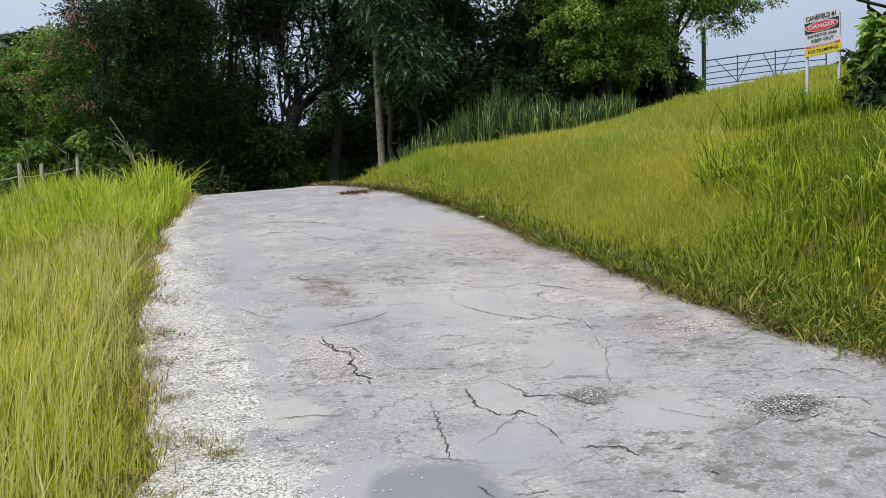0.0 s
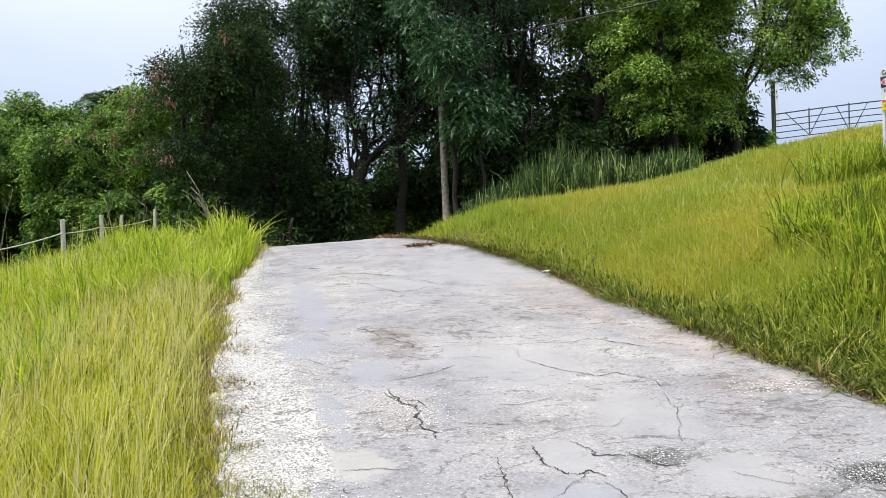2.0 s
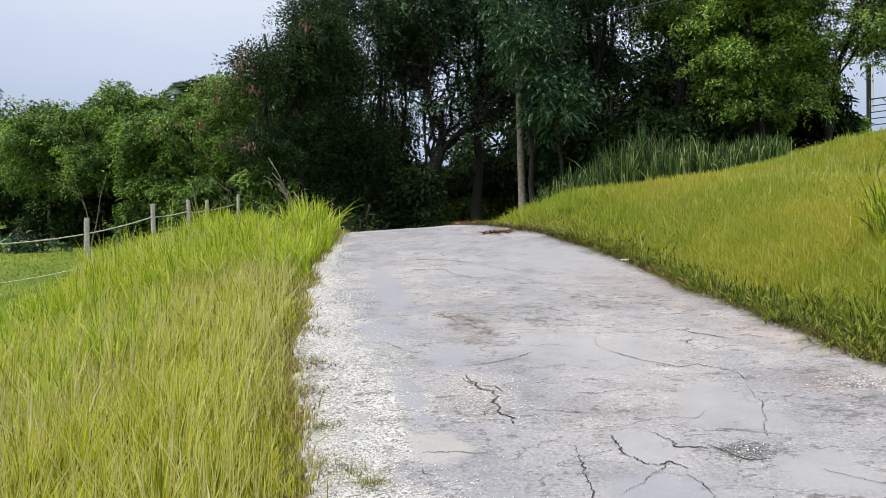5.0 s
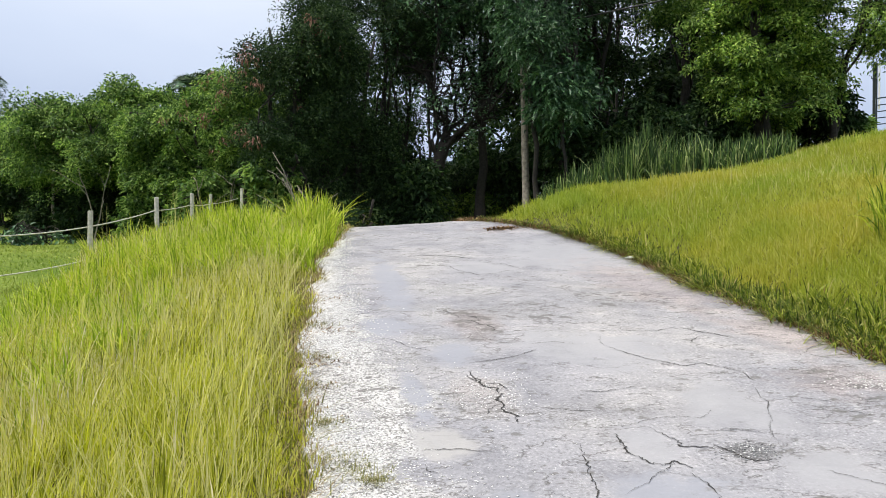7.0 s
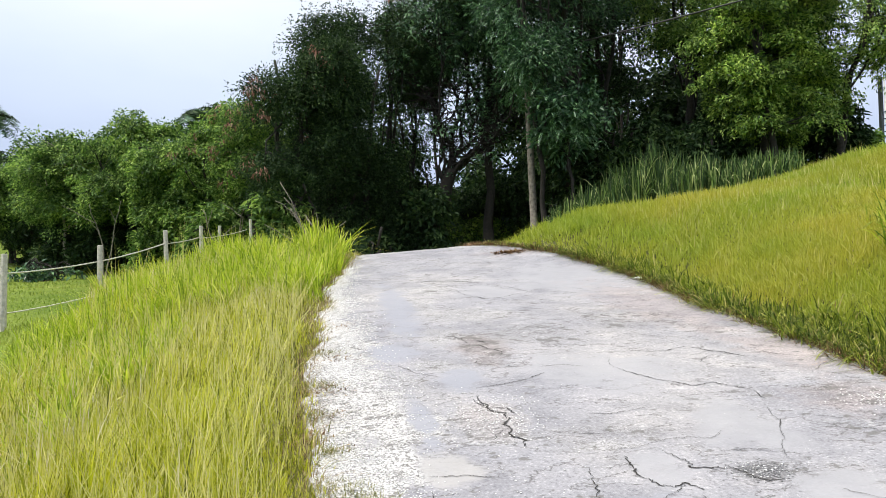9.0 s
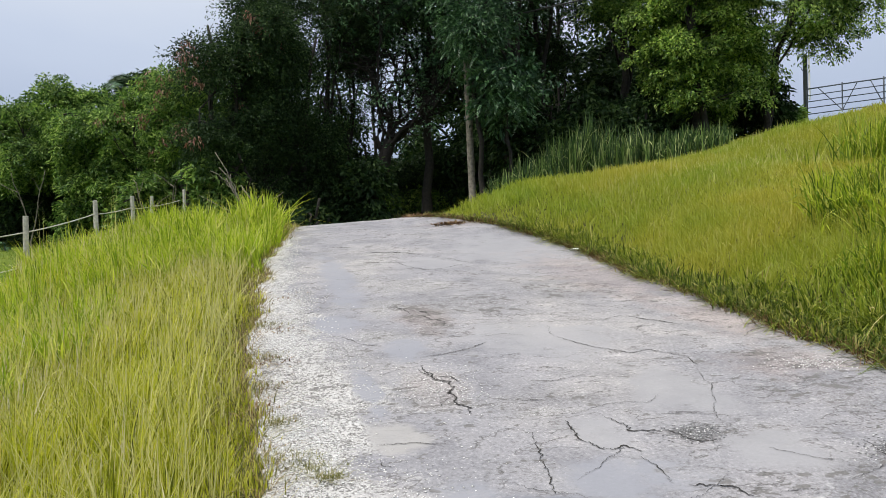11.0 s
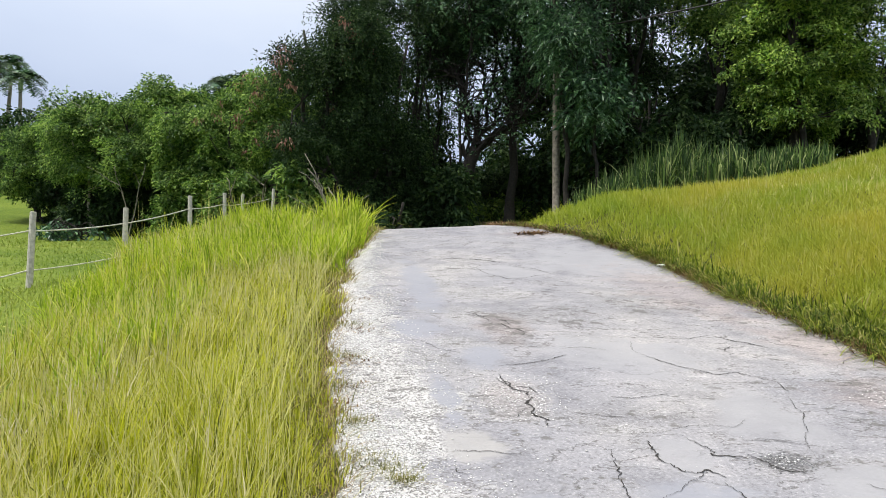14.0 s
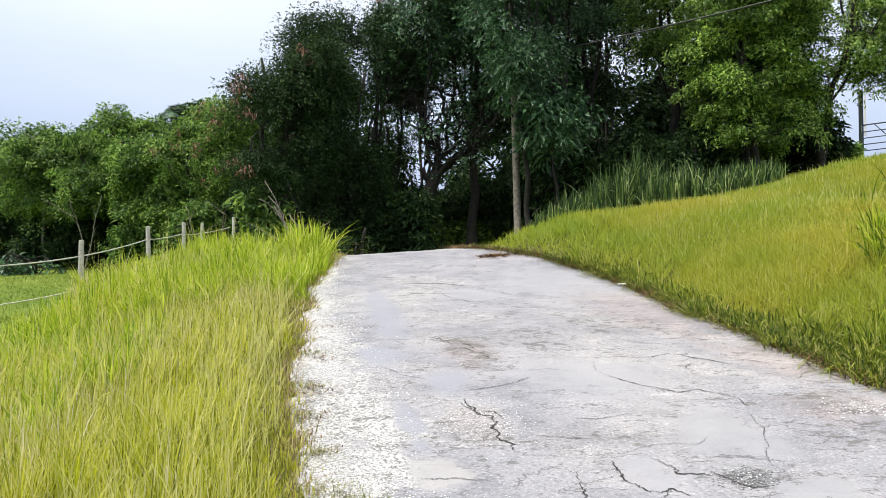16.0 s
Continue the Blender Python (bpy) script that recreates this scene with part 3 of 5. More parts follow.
# ---- grass ----
def blades(name, material, x, y, height, width, lean=0.35, segs=3, seed=0, curl=0.6, zf=ground_z, wind=(0.0, 0.0), arch=0.0, facing=None):
    """Many tapered, bending blades in one mesh; x, y, height, width are arrays."""
    rng = np.random.default_rng(seed)
    m = len(x)
    z = zf(x, y) - 0.02
    az = rng.uniform(0, 2 * np.pi, m)
    if facing is not None:
        az = facing + rng.normal(0, 0.5, m)
    ln = np.abs(rng.normal(0, lean, m))
    dx, dy = np.cos(az) * ln + wind[0], np.sin(az) * ln + wind[1]
    wa = az + np.pi / 2 + rng.normal(0, 0.7, m)
    wx, wy = np.cos(wa), np.sin(wa)
    cr = rng.uniform(0.2, 1.0, m) * curl
    V = np.zeros((m, 2 * segs + 1, 3))
    for s in range(segs + 1):
        t = s / segs
        bend = t + cr * t * t
        hz = height * (t - 0.25 * cr * ln * t * t * 2 - arch * (cr / curl) * t ** 2.5)
        px, py, pz = x + dx * height * bend, y + dy * height * bend, z + hz
        w = width * (1 - 0.75 * t) * 0.5
        if s < segs:
            V[:, 2 * s] = np.stack([px - wx * w, py - wy * w, pz], -1)
            V[:, 2 * s + 1] = np.stack([px + wx * w, py + wy * w, pz], -1)
        else:
            V[:, 2 * segs] = np.stack([px, py, pz], -1)
    tri = []
    for s in range(segs - 1):
        tri += [(2 * s, 2 * s + 1, 2 * s + 3), (2 * s, 2 * s + 3, 2 * s + 2)]
    tri.append((2 * segs - 2, 2 * segs - 1, 2 * segs))
    F = (np.array(tri)[None] + (np.arange(m) * (2 * segs + 1))[:, None, None]).reshape(-1, 3)
    return put(name, mesh_np(name, V.reshape(-1, 3), F, material))


def scatter(rng, x0, x1, y0, y1, density):
    m = int((x1 - x0) * (y1 - y0) * density)
    return rng.uniform(x0, x1, m), rng.uniform(y0, y1, m)


rng = np.random.default_rng(4)
# left verge, thinner with distance, thicker blades there
xs_, ys_ = [], []
for (x0, x1, y0, y1, d) in ((-3.2, 0.3, 1.2, 5.0, 4000), (-4.0, 0.3, 5.0, 9.5, 2000), (-4.5, 0.8, 9.5, 14.0, 1300), (-3.2, 0.1, -7.0, 1.2, 420)):
    a, c = scatter(rng, x0, x1, y0, y1, d)
    xs_.append(a), ys_.append(c)
x, y = np.concatenate(xs_), np.concatenate(ys_)
face = rng.uniform(0, 2 * np.pi, len(x))
# most blades gather into tufts that lean outwards
cell = 0.16 + 0.012 * y
tx, ty = np.round(x / cell) * cell, np.round(y / cell) * cell
jx, jy = 0.45 * cell * vnoise(tx * 31.7, ty * 17.9, 51), 0.45 * cell * vnoise(tx * 13.1, ty * 37.3, 52)
tuft = rng.uniform(size=len(x)) < 0.7
spread_ = 0.16 * cell + 0.02
ox, oy = rng.normal(0, 1, len(x)) * spread_, rng.normal(0, 1, len(x)) * spread_
x, y = np.where(tuft, tx + jx + ox, x), np.where(tuft, ty + jy + oy, y)
face = np.where(tuft, np.arctan2(oy, ox), face)
edge = left_edge(y) - 0.02 + 0.05 * rng.normal(size=len(x))
keep = (x < edge) & (x > -2.7 - 0.06 * (y - 8) + 0.4 * vnoise(y * 0.7, x * 0.7, 21))
x, y, edge, face, tx, ty = x[keep], y[keep], edge[keep], face[keep], tx[keep], ty[keep]
h = (0.27 + 0.10 * vnoise(x * 0.9, y * 0.9, 22) + 0.09 * vnoise(tx * 23.1, ty * 29.3, 26) + 0.09 * rng.normal(size=len(x))).clip(0.06, 0.7)
h *= 0.26 + 0.74 * sstep(0.02, 0.75, edge - x)
h *= 1 + 0.2 * sstep(8, 12, y)
h *= 0.5 + 0.5 * sstep(-0.55, 0.0, vnoise(x * 1.3, y * 0.9, 61) + 0.4 * vnoise(x * 3.7, y * 3.1, 62))
dist = np.hypot(x, y)
verge = blades("verge_grass", M_VERGE, x, y, h, (0.0048 + 0.0011 * dist) * rng.uniform(0.5, 1.5, len(x)), 0.22, 3, 5, 0.8, wind=(0.03, 0.0), arch=0.2, facing=face)
tagged(verge, "knee-high yellow-green grass on the road verge", "grass", kind="stuff")

# thatch: short grey-green and straw blades at all angles between the taller ones
ok = rng.uniform(size=len(x)) < 0.35
tx_, ty_ = x[ok] + rng.normal(0, 0.05, int(ok.sum())), y[ok] + rng.normal(0, 0.05, int(ok.sum()))
thatch = blades("verge_thatch", M_THATCH, tx_, ty_, rng.uniform(0.05, 0.17, len(tx_)), (0.003 + 0.0008 * np.hypot(tx_, ty_)) * rng.uniform(0.6, 1.6, len(tx_)), 0.9, 2, 15, 0.8)
tagged(thatch, "tangled grey-green thatch at the foot of the verge grass", "grass", kind="stuff")

# tall lush clumps towards the crest and by the fence
m = 9000
cx, cy = rng.uniform(-2.7, 0.3, 170), rng.uniform(8.6, 13.4, 170)
k = rng.integers(0, 170, m)
x, y = cx[k] + rng.normal(0, 0.11, m), cy[k] + rng.normal(0, 0.11, m)
ok = (x < left_edge(y) - 0.05) & (y - 8.8 > -0.9 * (x + 2.6) * 0.55)
cx2, cy2 = rng.uniform(-2.9, -1.3, 60), rng.uniform(4.2, 10.5, 60)
k2 = rng.integers(0, 60, 4600)
x = np.concatenate([x[ok], cx2[k2] + rng.normal(0, 0.11, 4600)])
y = np.concatenate([y[ok], cy2[k2] + rng.normal(0, 0.11, 4600)])
h = rng.uniform(0.40, 0.92, len(x)) * (0.75 + 0.35 * vnoise(x * 1.5, y * 1.5, 27)) * (0.6 + 0.4 * sstep(8.0, 9.5, y))
tall = blades("tall_grass", M_TALL, x, y, h, rng.uniform(0.014, 0.030, len(x)), 0.28, 4, 6, 1.3, wind=(-0.03, 0.0), arch=0.25)
tagged(tall, "lush tall bright green grass at the crest of the verge", "grass", kind="stuff")

# right bank
xs_, ys_ = [], []
for (x0, x1, y0, y1, d) in ((3.7, 9.0, 2.2, 9.0, 1300), (2.6, 10.0, 9.0, 16.0, 1000), (3.9, 9.0, -7.0, 2.2, 260), (9.0, 14.0, 5.0, 16.0, 330), (4.2, 20.0, 16.0, 25.0, 190), (14.0, 26.0, 10.0, 32.0, 60)):
    a, c = scatter(rng, x0, x1, y0, y1, d)
    xs_.append(a), ys_.append(c)
x, y = np.concatenate(xs_), np.concatenate(ys_)
edge = right_edge(y) + 0.05 * rng.normal(size=len(x))
keep = x > edge
x, y, edge = x[keep], y[keep], edge[keep]
dist = np.hypot(x, y)
u = x - edge
coarse = sstep(-0.5, 0.7, (x - 4.4) - 0.62 * (y - 5.0) + 0.6 * vnoise(x * 0.8, y * 0.8, 29))
coarse = coarse * (1 - sstep(8.8, 10.6, dist - 2.0 * sstep(0.88, 1.0, x / y)))
h = (0.30 + 0.10 * vnoise(x * 0.6, y * 0.6, 23) + 0.06 * rng.normal(size=len(x))).clip(0.08, 0.8)
h *= (0.35 + 0.65 * sstep(0.1, 0.9, u)) * (0.58 + 0.42 * coarse)
part_c = rng.uniform(size=len(x)) < coarse
for nm, mm, sel, ln_, lab in (("bank_grass", M_BANK, part_c & (rng.uniform(size=len(x)) < 0.45), 0.3, "long green grass on the bank"), ("fine_bank_grass", M_BANK_FINE, ~part_c, 0.6, "fine yellow-green grass on the smoother bank")):
    bg = blades(nm, mm, x[sel], y[sel], h[sel], (0.006 + 0.0011 * dist[sel]) * rng.uniform(0.7, 1.3, int(sel.sum())), ln_, 2, 7)
    tagged(bg, lab, "grass", kind="stuff")

# coarse tussocks on the near bank: upright blades whose tips fold over
m = 60000
cx, cy = rng.uniform(4.7, 12.5, 620), rng.uniform(2.2, 12.0, 620)
k = rng.integers(0, 620, m)
sp_ = rng.uniform(0.06, 0.14, 620)[k]
ox, oy = rng.normal(0, 1, m) * sp_, rng.normal(0, 1, m) * sp_
x, y = cx[k] + ox, cy[k] + oy
wild = (x - 4.4) - 0.62 * (y - 5.0) + 0.6 * vnoise(x * 0.8, y * 0.8, 29)
ok = (x > right_edge(y) + 0.3) & (wild > -0.5 + rng.uniform(0, 0.8, m)) & (np.hypot(x, y) < 10.4 + 2.0 * sstep(0.88, 1.0, x / y) + 0.6 * vnoise(x, y, 31))
x, y, k, ox, oy = x[ok], y[ok], k[ok], ox[ok], oy[ok]
hz_ = rng.uniform(0.45, 1.0, len(x)) * rng.uniform(0.4, 0.85, 620)[k] * (0.4 + 0.6 * sstep(0.2, 1.4, x - 4.4)) * (1 - 0.3 * sstep(8.5, 11.5, np.hypot(x, y)))
tus = blades("tussock_grass", M_TUSSOCK, x, y, hz_, rng.uniform(0.012, 0.026, len(x)), 0.22, 4, 8, 1.9, wind=(-0.05, -0.03), arch=0.6, facing=np.arctan2(oy - 0.05, ox - 0.08))
tagged(tus, "coarse grass tussocks with folded tips on the bank", "grass", kind="stuff")
# drooping clumps along the foot of the bank, with dark gaps between them
m = 15000
cy = 2.6 + 8.5 * rng.uniform(0, 1, 260) ** 1.1
cx = right_edge(cy) + 0.10 + 0.62 * rng.uniform(0, 1, 260) ** 1.3 * (1 - 0.6 * sstep(4.5, 8.0, cy))
k = rng.integers(0, 260, m)
ox, oy = rng.normal(0, 0.07, m), rng.normal(0, 0.07, m)
x, y = cx[k] + ox, cy[k] + oy
dc = blades("drooping_grass", M_DROOP, x, y, rng.uniform(0.5, 1.0, m) * rng.uniform(0.22, 0.46, 260)[k] * (0.6 + 0.4 * sstep(0.1, 0.6, x - right_edge(y))), rng.uniform(0.010, 0.022, m), 0.42, 4, 16, 1.8, wind=(-0.1, -0.05), arch=0.7, facing=np.arctan2(oy - 0.03, ox - 0.05))
tagged(dc, "drooping clumps of coarse grass at the foot of the bank", "grass", kind="stuff")
# low dark weeds and runners along the foot of the bank
m = 20000
y = 2.2 + 10.5 * rng.uniform(0, 1, m) ** 1.25
x = right_edge(y) + 0.02 + np.abs(rng.normal(0, 0.32, m)) * (0.28 + 0.72 * sstep(8.5, 3.5, y)) * (0.8 + 0.6 * vnoise(y * 1.1, 0.2, 37))
fw = blades("foot_weeds", M_WEED, x, y, rng.uniform(0.07, 0.26, m) * (0.75 + 0.35 * vnoise(x * 2, y * 2, 39)), rng.uniform(0.010, 0.022, m), 0.7, 3, 12, 1.4, arch=0.5)
tagged(fw, "low dark green weeds along the foot of the bank", "weeds", kind="stuff")
# pale seed heads over the smoother part of the bank
m = 2600
x, y = rng.uniform(4.8, 10.5, m), rng.uniform(6.0, 13.5, m)
ok = (x > right_edge(y) + 0.7) & (vnoise(x * 0.5, y * 0.5, 25) > -0.25) & (x - 4.4 < 0.6 * (y - 3.5))
x, y = x[ok], y[ok]
sh = blades("seed_heads", M_HEADS, x, y, rng.uniform(0.16, 0.3, len(x)), 0.008 + 0.0008 * y, 0.3, 2, 9, 0.6)
tagged(sh, "pale yellow seed heads over the bank grass", "grass", kind="stuff")
# pale stalks among the verge grass
m = 6000
x, y = rng.uniform(-2.8, -0.15, m), 1.0 + 11 * rng.uniform(0, 1, m) ** 1.3
vs = blades("verge_stalks", M_HEADS, x, y, rng.uniform(0.25, 0.55, m), 0.004 + 0.0007 * y, 0.35, 3, 10, 0.7)
tagged(vs, "pale dry stalks among the verge grass", "grass", kind="stuff")


# ---- trees ----
def leaf_mesh(name, centres, radius, count, size, material, seed, flat=0.16, droop=0.3, aspect=2.4, out=None):
    """Leaf sprays: round each centre a tilted, uneven pad of pointed, folded leaves that grow outwards."""
    rng = np.random.default_rng(seed)
    cen = np.asarray(centres, float)
    k = len(cen)
    out = np.zeros((k, 3)) if out is None else out
    nrm = np.array([0, 0, 1.0]) + 0.55 * out + rng.normal(0, 0.35, (k, 3))
    nrm /= np.linalg.norm(nrm, axis=1)[:, None]
    e1 = np.cross(nrm, rng.normal(size=(k, 3)))
    e1 /= np.linalg.norm(e1, axis=1)[:, None]
    e2 = np.cross(nrm, e1)
    rad = np.broadcast_to(np.asarray(radius, float), (k,))
    i = np.repeat(np.arange(k), count)
    m = len(i)
    th = rng.uniform(0, 2 * np.pi, m)
    th = np.round(th / 0.9) * 0.9 + rng.normal(0, 0.16, m)          # leaves gather along a few twigs of each spray
    rr = rad[i] * rng.uniform(0.05, 1.0, m) ** 0.65
    dirs = np.cos(th)[:, None] * e1[i] + np.sin(th)[:, None] * e2[i]
    p = cen[i] + dirs * rr[:, None] + nrm[i] * (rad[i] * rng.normal(0, flat, m) - 0.28 * rr * rr / np.maximum(rad[i], 0.1))[:, None]
    ax = dirs + 0.6 * rng.normal(size=(m, 3)) - np.array([0, 0, droop])
    ax /= np.linalg.norm(ax, axis=1)[:, None]
    nr = nrm[i] + rng.normal(0, 0.45, (m, 3))
    sd = np.cross(ax, nr)
    sd /= np.linalg.norm(sd, axis=1)[:, None] + 1e-9
    up = np.cross(sd, ax)
    L = size * rng.uniform(0.6, 1.3, m)
    W = L / aspect
    fold = (0.14 * L)[:, None]
    V = np.stack([p, p + ax * (0.42 * L)[:, None] + sd * (0.5 * W)[:, None] + up * fold, p + ax * L[:, None] - up * fold,
                  p + ax * (0.42 * L)[:, None] - sd * (0.5 * W)[:, None] + up * fold], 1)
    q = np.arange(m)[:, None] * 4
    return mesh_np(name, V.reshape(-1, 3), np.concatenate([q + np.array([[0, 1, 2]]), q + np.array([[0, 2, 3]])], 0), material)


def wobble(rng, a, b, n_, amp):
    t = np.linspace(0, 1, n_)[:, None]
    p = np.asarray(a) * (1 - t) + np.asarray(b) * t
    o = np.cumsum(rng.normal(0, amp, (n_, 3)), axis=0)
    o -= o[0] + (o[-1] - o[0]) * t
    return p + o


def tree(name, x, y, height, spread, low, leafmat, label, seed, leaf=0.22, sprays=200, per=70, stems=1, bark=None, trunk_r=0.2, pods=0, category="tree", sr=0.9, lean=(0, 0),
         group="trees beyond the crest", aspect=2.4, shell=0.45, lobe_n=11, lobe_r=(0.3, 0.5), fill=0.0):
    """A broadleaf tree or shrub: stems, limbs, twigs and a crown of leaf sprays. low: where the crown begins, as a share of the height."""
    rng = np.random.default_rng(seed)
    z0 = float(ground_z(x, y)) - 0.1
    root = new(name)
    root.location = (x, y, z0)
    bark = bark or M_BARK
    mid_ = np.array([lean[0], lean[1], height * (1 + low) / 2])
    hz = height * (1 - low) / 2
    lobes = []
    for k in range(lobe_n):
        th, v = rng.uniform(0, 2 * np.pi), rng.uniform(-0.75, 0.72)
        w = math.sqrt(1 - v * v) * rng.uniform(0.35, 0.72)
        lobes.append((mid_ + np.array([math.cos(th) * w * spread, math.sin(th) * w * spread, v * hz]), rng.uniform(*lobe_r)))
    cs, outs = [], []
    for k in range(sprays):
        c, sz = lobes[k % lobe_n]
        d = rng.normal(size=3)
        d[2] += 0.25
        d /= np.linalg.norm(d)
        q = c + d * sz * np.array([spread, spread, min(hz, spread * 1.1)]) * rng.uniform(shell, 1.0)
        if fill and rng.uniform() < fill:
            q = mid_ + rng.normal(size=3).clip(-1.3, 1.3) * np.array([0.42 * spread, 0.42 * spread, 0.55 * hz])
        q[2] = np.clip(q[2], height * low * 0.8 + 0.2, height * 1.02)
        cs.append(q), outs.append(d * np.array([1, 1, 0.3]))
    cs, outs = np.array(cs), np.array(outs)
    ends = []
    for k in range(stems):
        foot = np.array([rng.normal(0, 0.3), rng.normal(0, 0.3), 0]) * (stems > 1)
        tip = np.array([lean[0], lean[1], height * 0.8]) + rng.normal(0, 0.12 + 0.25 * (stems > 1), 3) * np.array([spread, spread, 0.6])
        p = wobble(rng, foot, tip, 10, 0.10)
        r = np.linspace(trunk_r * (1.0 if k == 0 else 0.7), 0.04, 10)
        r[0] *= 1.35
        put("trunk", mesh_np("trunk", *tube_arrays([(p, r)], 8), bark, True), root)
        ends.append((p, r))
    for k in range(8):
        p, r = ends[k % stems]
        j = rng.integers(3, 8)
        q = wobble(rng, p[j], cs[rng.integers(0, len(cs))], 8, 0.12)
        q[1:-1, 2] += 0.25
        rr = np.linspace(r[j] * 0.6, 0.02, 8)
        put("limb", mesh_np("limb", *tube_arrays([(q, rr)], 6), bark, True), root)
        ends.append((q, rr))
    pts = np.concatenate([e[0][2:] for e in ends])
    tw = []
    for c in cs[::3]:
        k = np.argmin(np.linalg.norm(pts - c, axis=1) + 0.3 * np.maximum(pts[:, 2] - c[2], 0))
        tw.append((wobble(rng, pts[k], c, 5, 0.08), np.linspace(0.028, 0.008, 5)))
    tagged(put("twig_mass", mesh_np("twigs", *tube_arrays(tw, 4), bark, True), root), kind="stuff")
    tagged(put("crown", leaf_mesh("crown", cs, sr * rng.uniform(0.6, 1.3, len(cs)), per, leaf, leafmat, seed + 1, aspect=aspect, out=outs), root), kind="stuff")
    if pods:
        f_ = np.argsort(cs[:, 1] + 0.7 * cs[:, 0] - 0.25 * cs[:, 2] + rng.normal(0, 0.5, len(cs)))[:pods]
        tagged(put("pod_mass", leaf_mesh("pod_mass", cs[f_] + np.array([-0.2, -0.45, -0.15]), 0.17 * rng.uniform(0.6, 1.3, pods), 18, 0.15, M_POD, seed + 2, 0.5, 1.8, 6.0), root, "brown dry seed pods"), kind="stuff")
    tagged(root, label, category, group=group)
    return root


def polar(az, d):
    return d * math.sin(radians(az)), d * math.cos(radians(az))


TREES = [
    # az, distance, height, spread, low, material, leaf, sprays, per, stems, pods, trunk radius, label
    (-1.6, 24.5, 8.1, 2.1, 0.04, M_LEAF_DARK, 0.095, 250, 240, 3, 13, 0.12, "dark leafy tree with hanging brown seed pods"),
    (1.6, 25.5, 10.6, 2.5, 0.04, M_LEAF_DARK, 0.095, 320, 240, 3, 9, 0.15, "tall dark tree with feathery leaves and dry pods"),
    (4.5, 27.0, 13.5, 2.4, 0.06, M_LEAF_DARK, 0.10, 320, 230, 1, 4, 0.18, "tall dark tree crowded with leaves"),
    (6.7, 28.6, 12.0, 1.3, 0.30, M_LEAF_DARK, 0.10, 140, 140, 1, 1, 0.07, "slim dark tree beside the forked tree"),
    (19.3, 30.0, 13.0, 1.9, 0.34, M_LEAF_DARK, 0.12, 120, 150, 2, 0, 0.12, "dark tree with crowded limbs behind the pole"),
    (12.4, 27.5, 13.0, 2.0, 0.56, M_LEAF_DARK, 0.12, 130, 180, 1, 1, 0.19, "tall straight tree with a dark trunk"),
    (16.7, 24.6, 12.0, 1.5, 0.34, M_LEAF_BLUE, 0.16, 160, 105, 1, 2, 0.09, "slender tree with hanging blue-green foliage"),
    (18.0, 26.0, 13.0, 3.1, 0.40, M_LEAF_BLUE, 0.18, 250, 100, 2, 1, 0.20, "tall tree with blue-green feathery foliage and a vine-clad trunk"),
    (21.4, 29.0, 13.0, 2.8, 0.28, M_LEAF_DARK, 0.12, 130, 150, 2, 0, 0.18, "tall dark tree with gaps of sky between its limbs"),
    (26.8, 28.0, 12.0, 2.4, 0.36, M_LEAF_MID, 0.125, 225, 210, 2, 0, 0.18, "broad green tree in full leaf above the bank"),
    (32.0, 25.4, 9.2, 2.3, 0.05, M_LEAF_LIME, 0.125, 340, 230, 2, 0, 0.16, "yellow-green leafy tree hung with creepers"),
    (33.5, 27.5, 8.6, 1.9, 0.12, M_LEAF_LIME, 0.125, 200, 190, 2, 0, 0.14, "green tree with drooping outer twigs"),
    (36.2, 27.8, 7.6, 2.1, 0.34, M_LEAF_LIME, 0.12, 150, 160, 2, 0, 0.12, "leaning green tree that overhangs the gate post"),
    (-4.7, 29.0, 6.3, 2.0, 0.03, M_LEAF_MID, 0.12, 240, 170, 3, 12, 0.12, "shrubby green tree with reddish dry pods"),
    (-4.4, 27.2, 5.9, 1.5, 0.42, M_LEAF_MID, 0.12, 130, 130, 2, 9, 0.08, "olive-green tree hung with dry brown pods"),
    (-7.5, 30.5, 6.0, 1.9, 0.10, M_LEAF_MID, 0.13, 220, 150, 3, 4, 0.10, "bright green leafy tree beside the dark grove"),
    (-9.6, 32.6, 5.9, 2.6, 0.30, M_LEAF_MID, 0.145, 270, 165, 3, 0, 0.12, "rounded green tree at the pasture edge"),
    (-12.5, 36.0, 6.7, 3.4, 0.30, M_LEAF_MID, 0.145, 280, 165, 2, 0, 0.14, "spreading green tree at the pasture edge"),
    (-16.3, 38.0, 6.1, 3.2, 0.34, M_LEAF_MID, 0.145, 270, 165, 2, 0, 0.13, "spreading tree with a pale forked trunk at the pasture edge"),
    (-19.6, 43.0, 5.3, 3.0, 0.2, M_LEAF_MID, 0.15, 210, 150, 2, 0, 0.12, "low bushy tree at the pasture edge"),
]
for k, (az, d, hgt, spr, low, lm, leaf, ns, per, stems, pods, tr_, label) in enumerate(TREES):
    x, y = polar(az, d)
    bright = lm in (M_LEAF_LIME, M_LEAF_MID)
    if bright:
        ns, per = int(ns * 0.85), int(per * 1.15)
    kept = tree("tree", x, y, hgt, spr, low, lm, label, 100 + 7 * k, leaf, ns, per, stems, M_BARK_PALE if "pale" in label else M_BARK, tr_, pods, sr=0.6 if bright else 0.78, lean=(1.3, -1.0) if "leaning" in label else (-0.9, -0.9) if label.startswith("slender") else (0, 0), lobe_n=20 if bright else 11, lobe_r=(0.24, 0.40) if bright else (0.3, 0.5), fill=0.35 if bright else 0.0, aspect=4.0 if lm is M_LEAF_BLUE else 2.4)


    if label.startswith("slender"):
        slender = kept


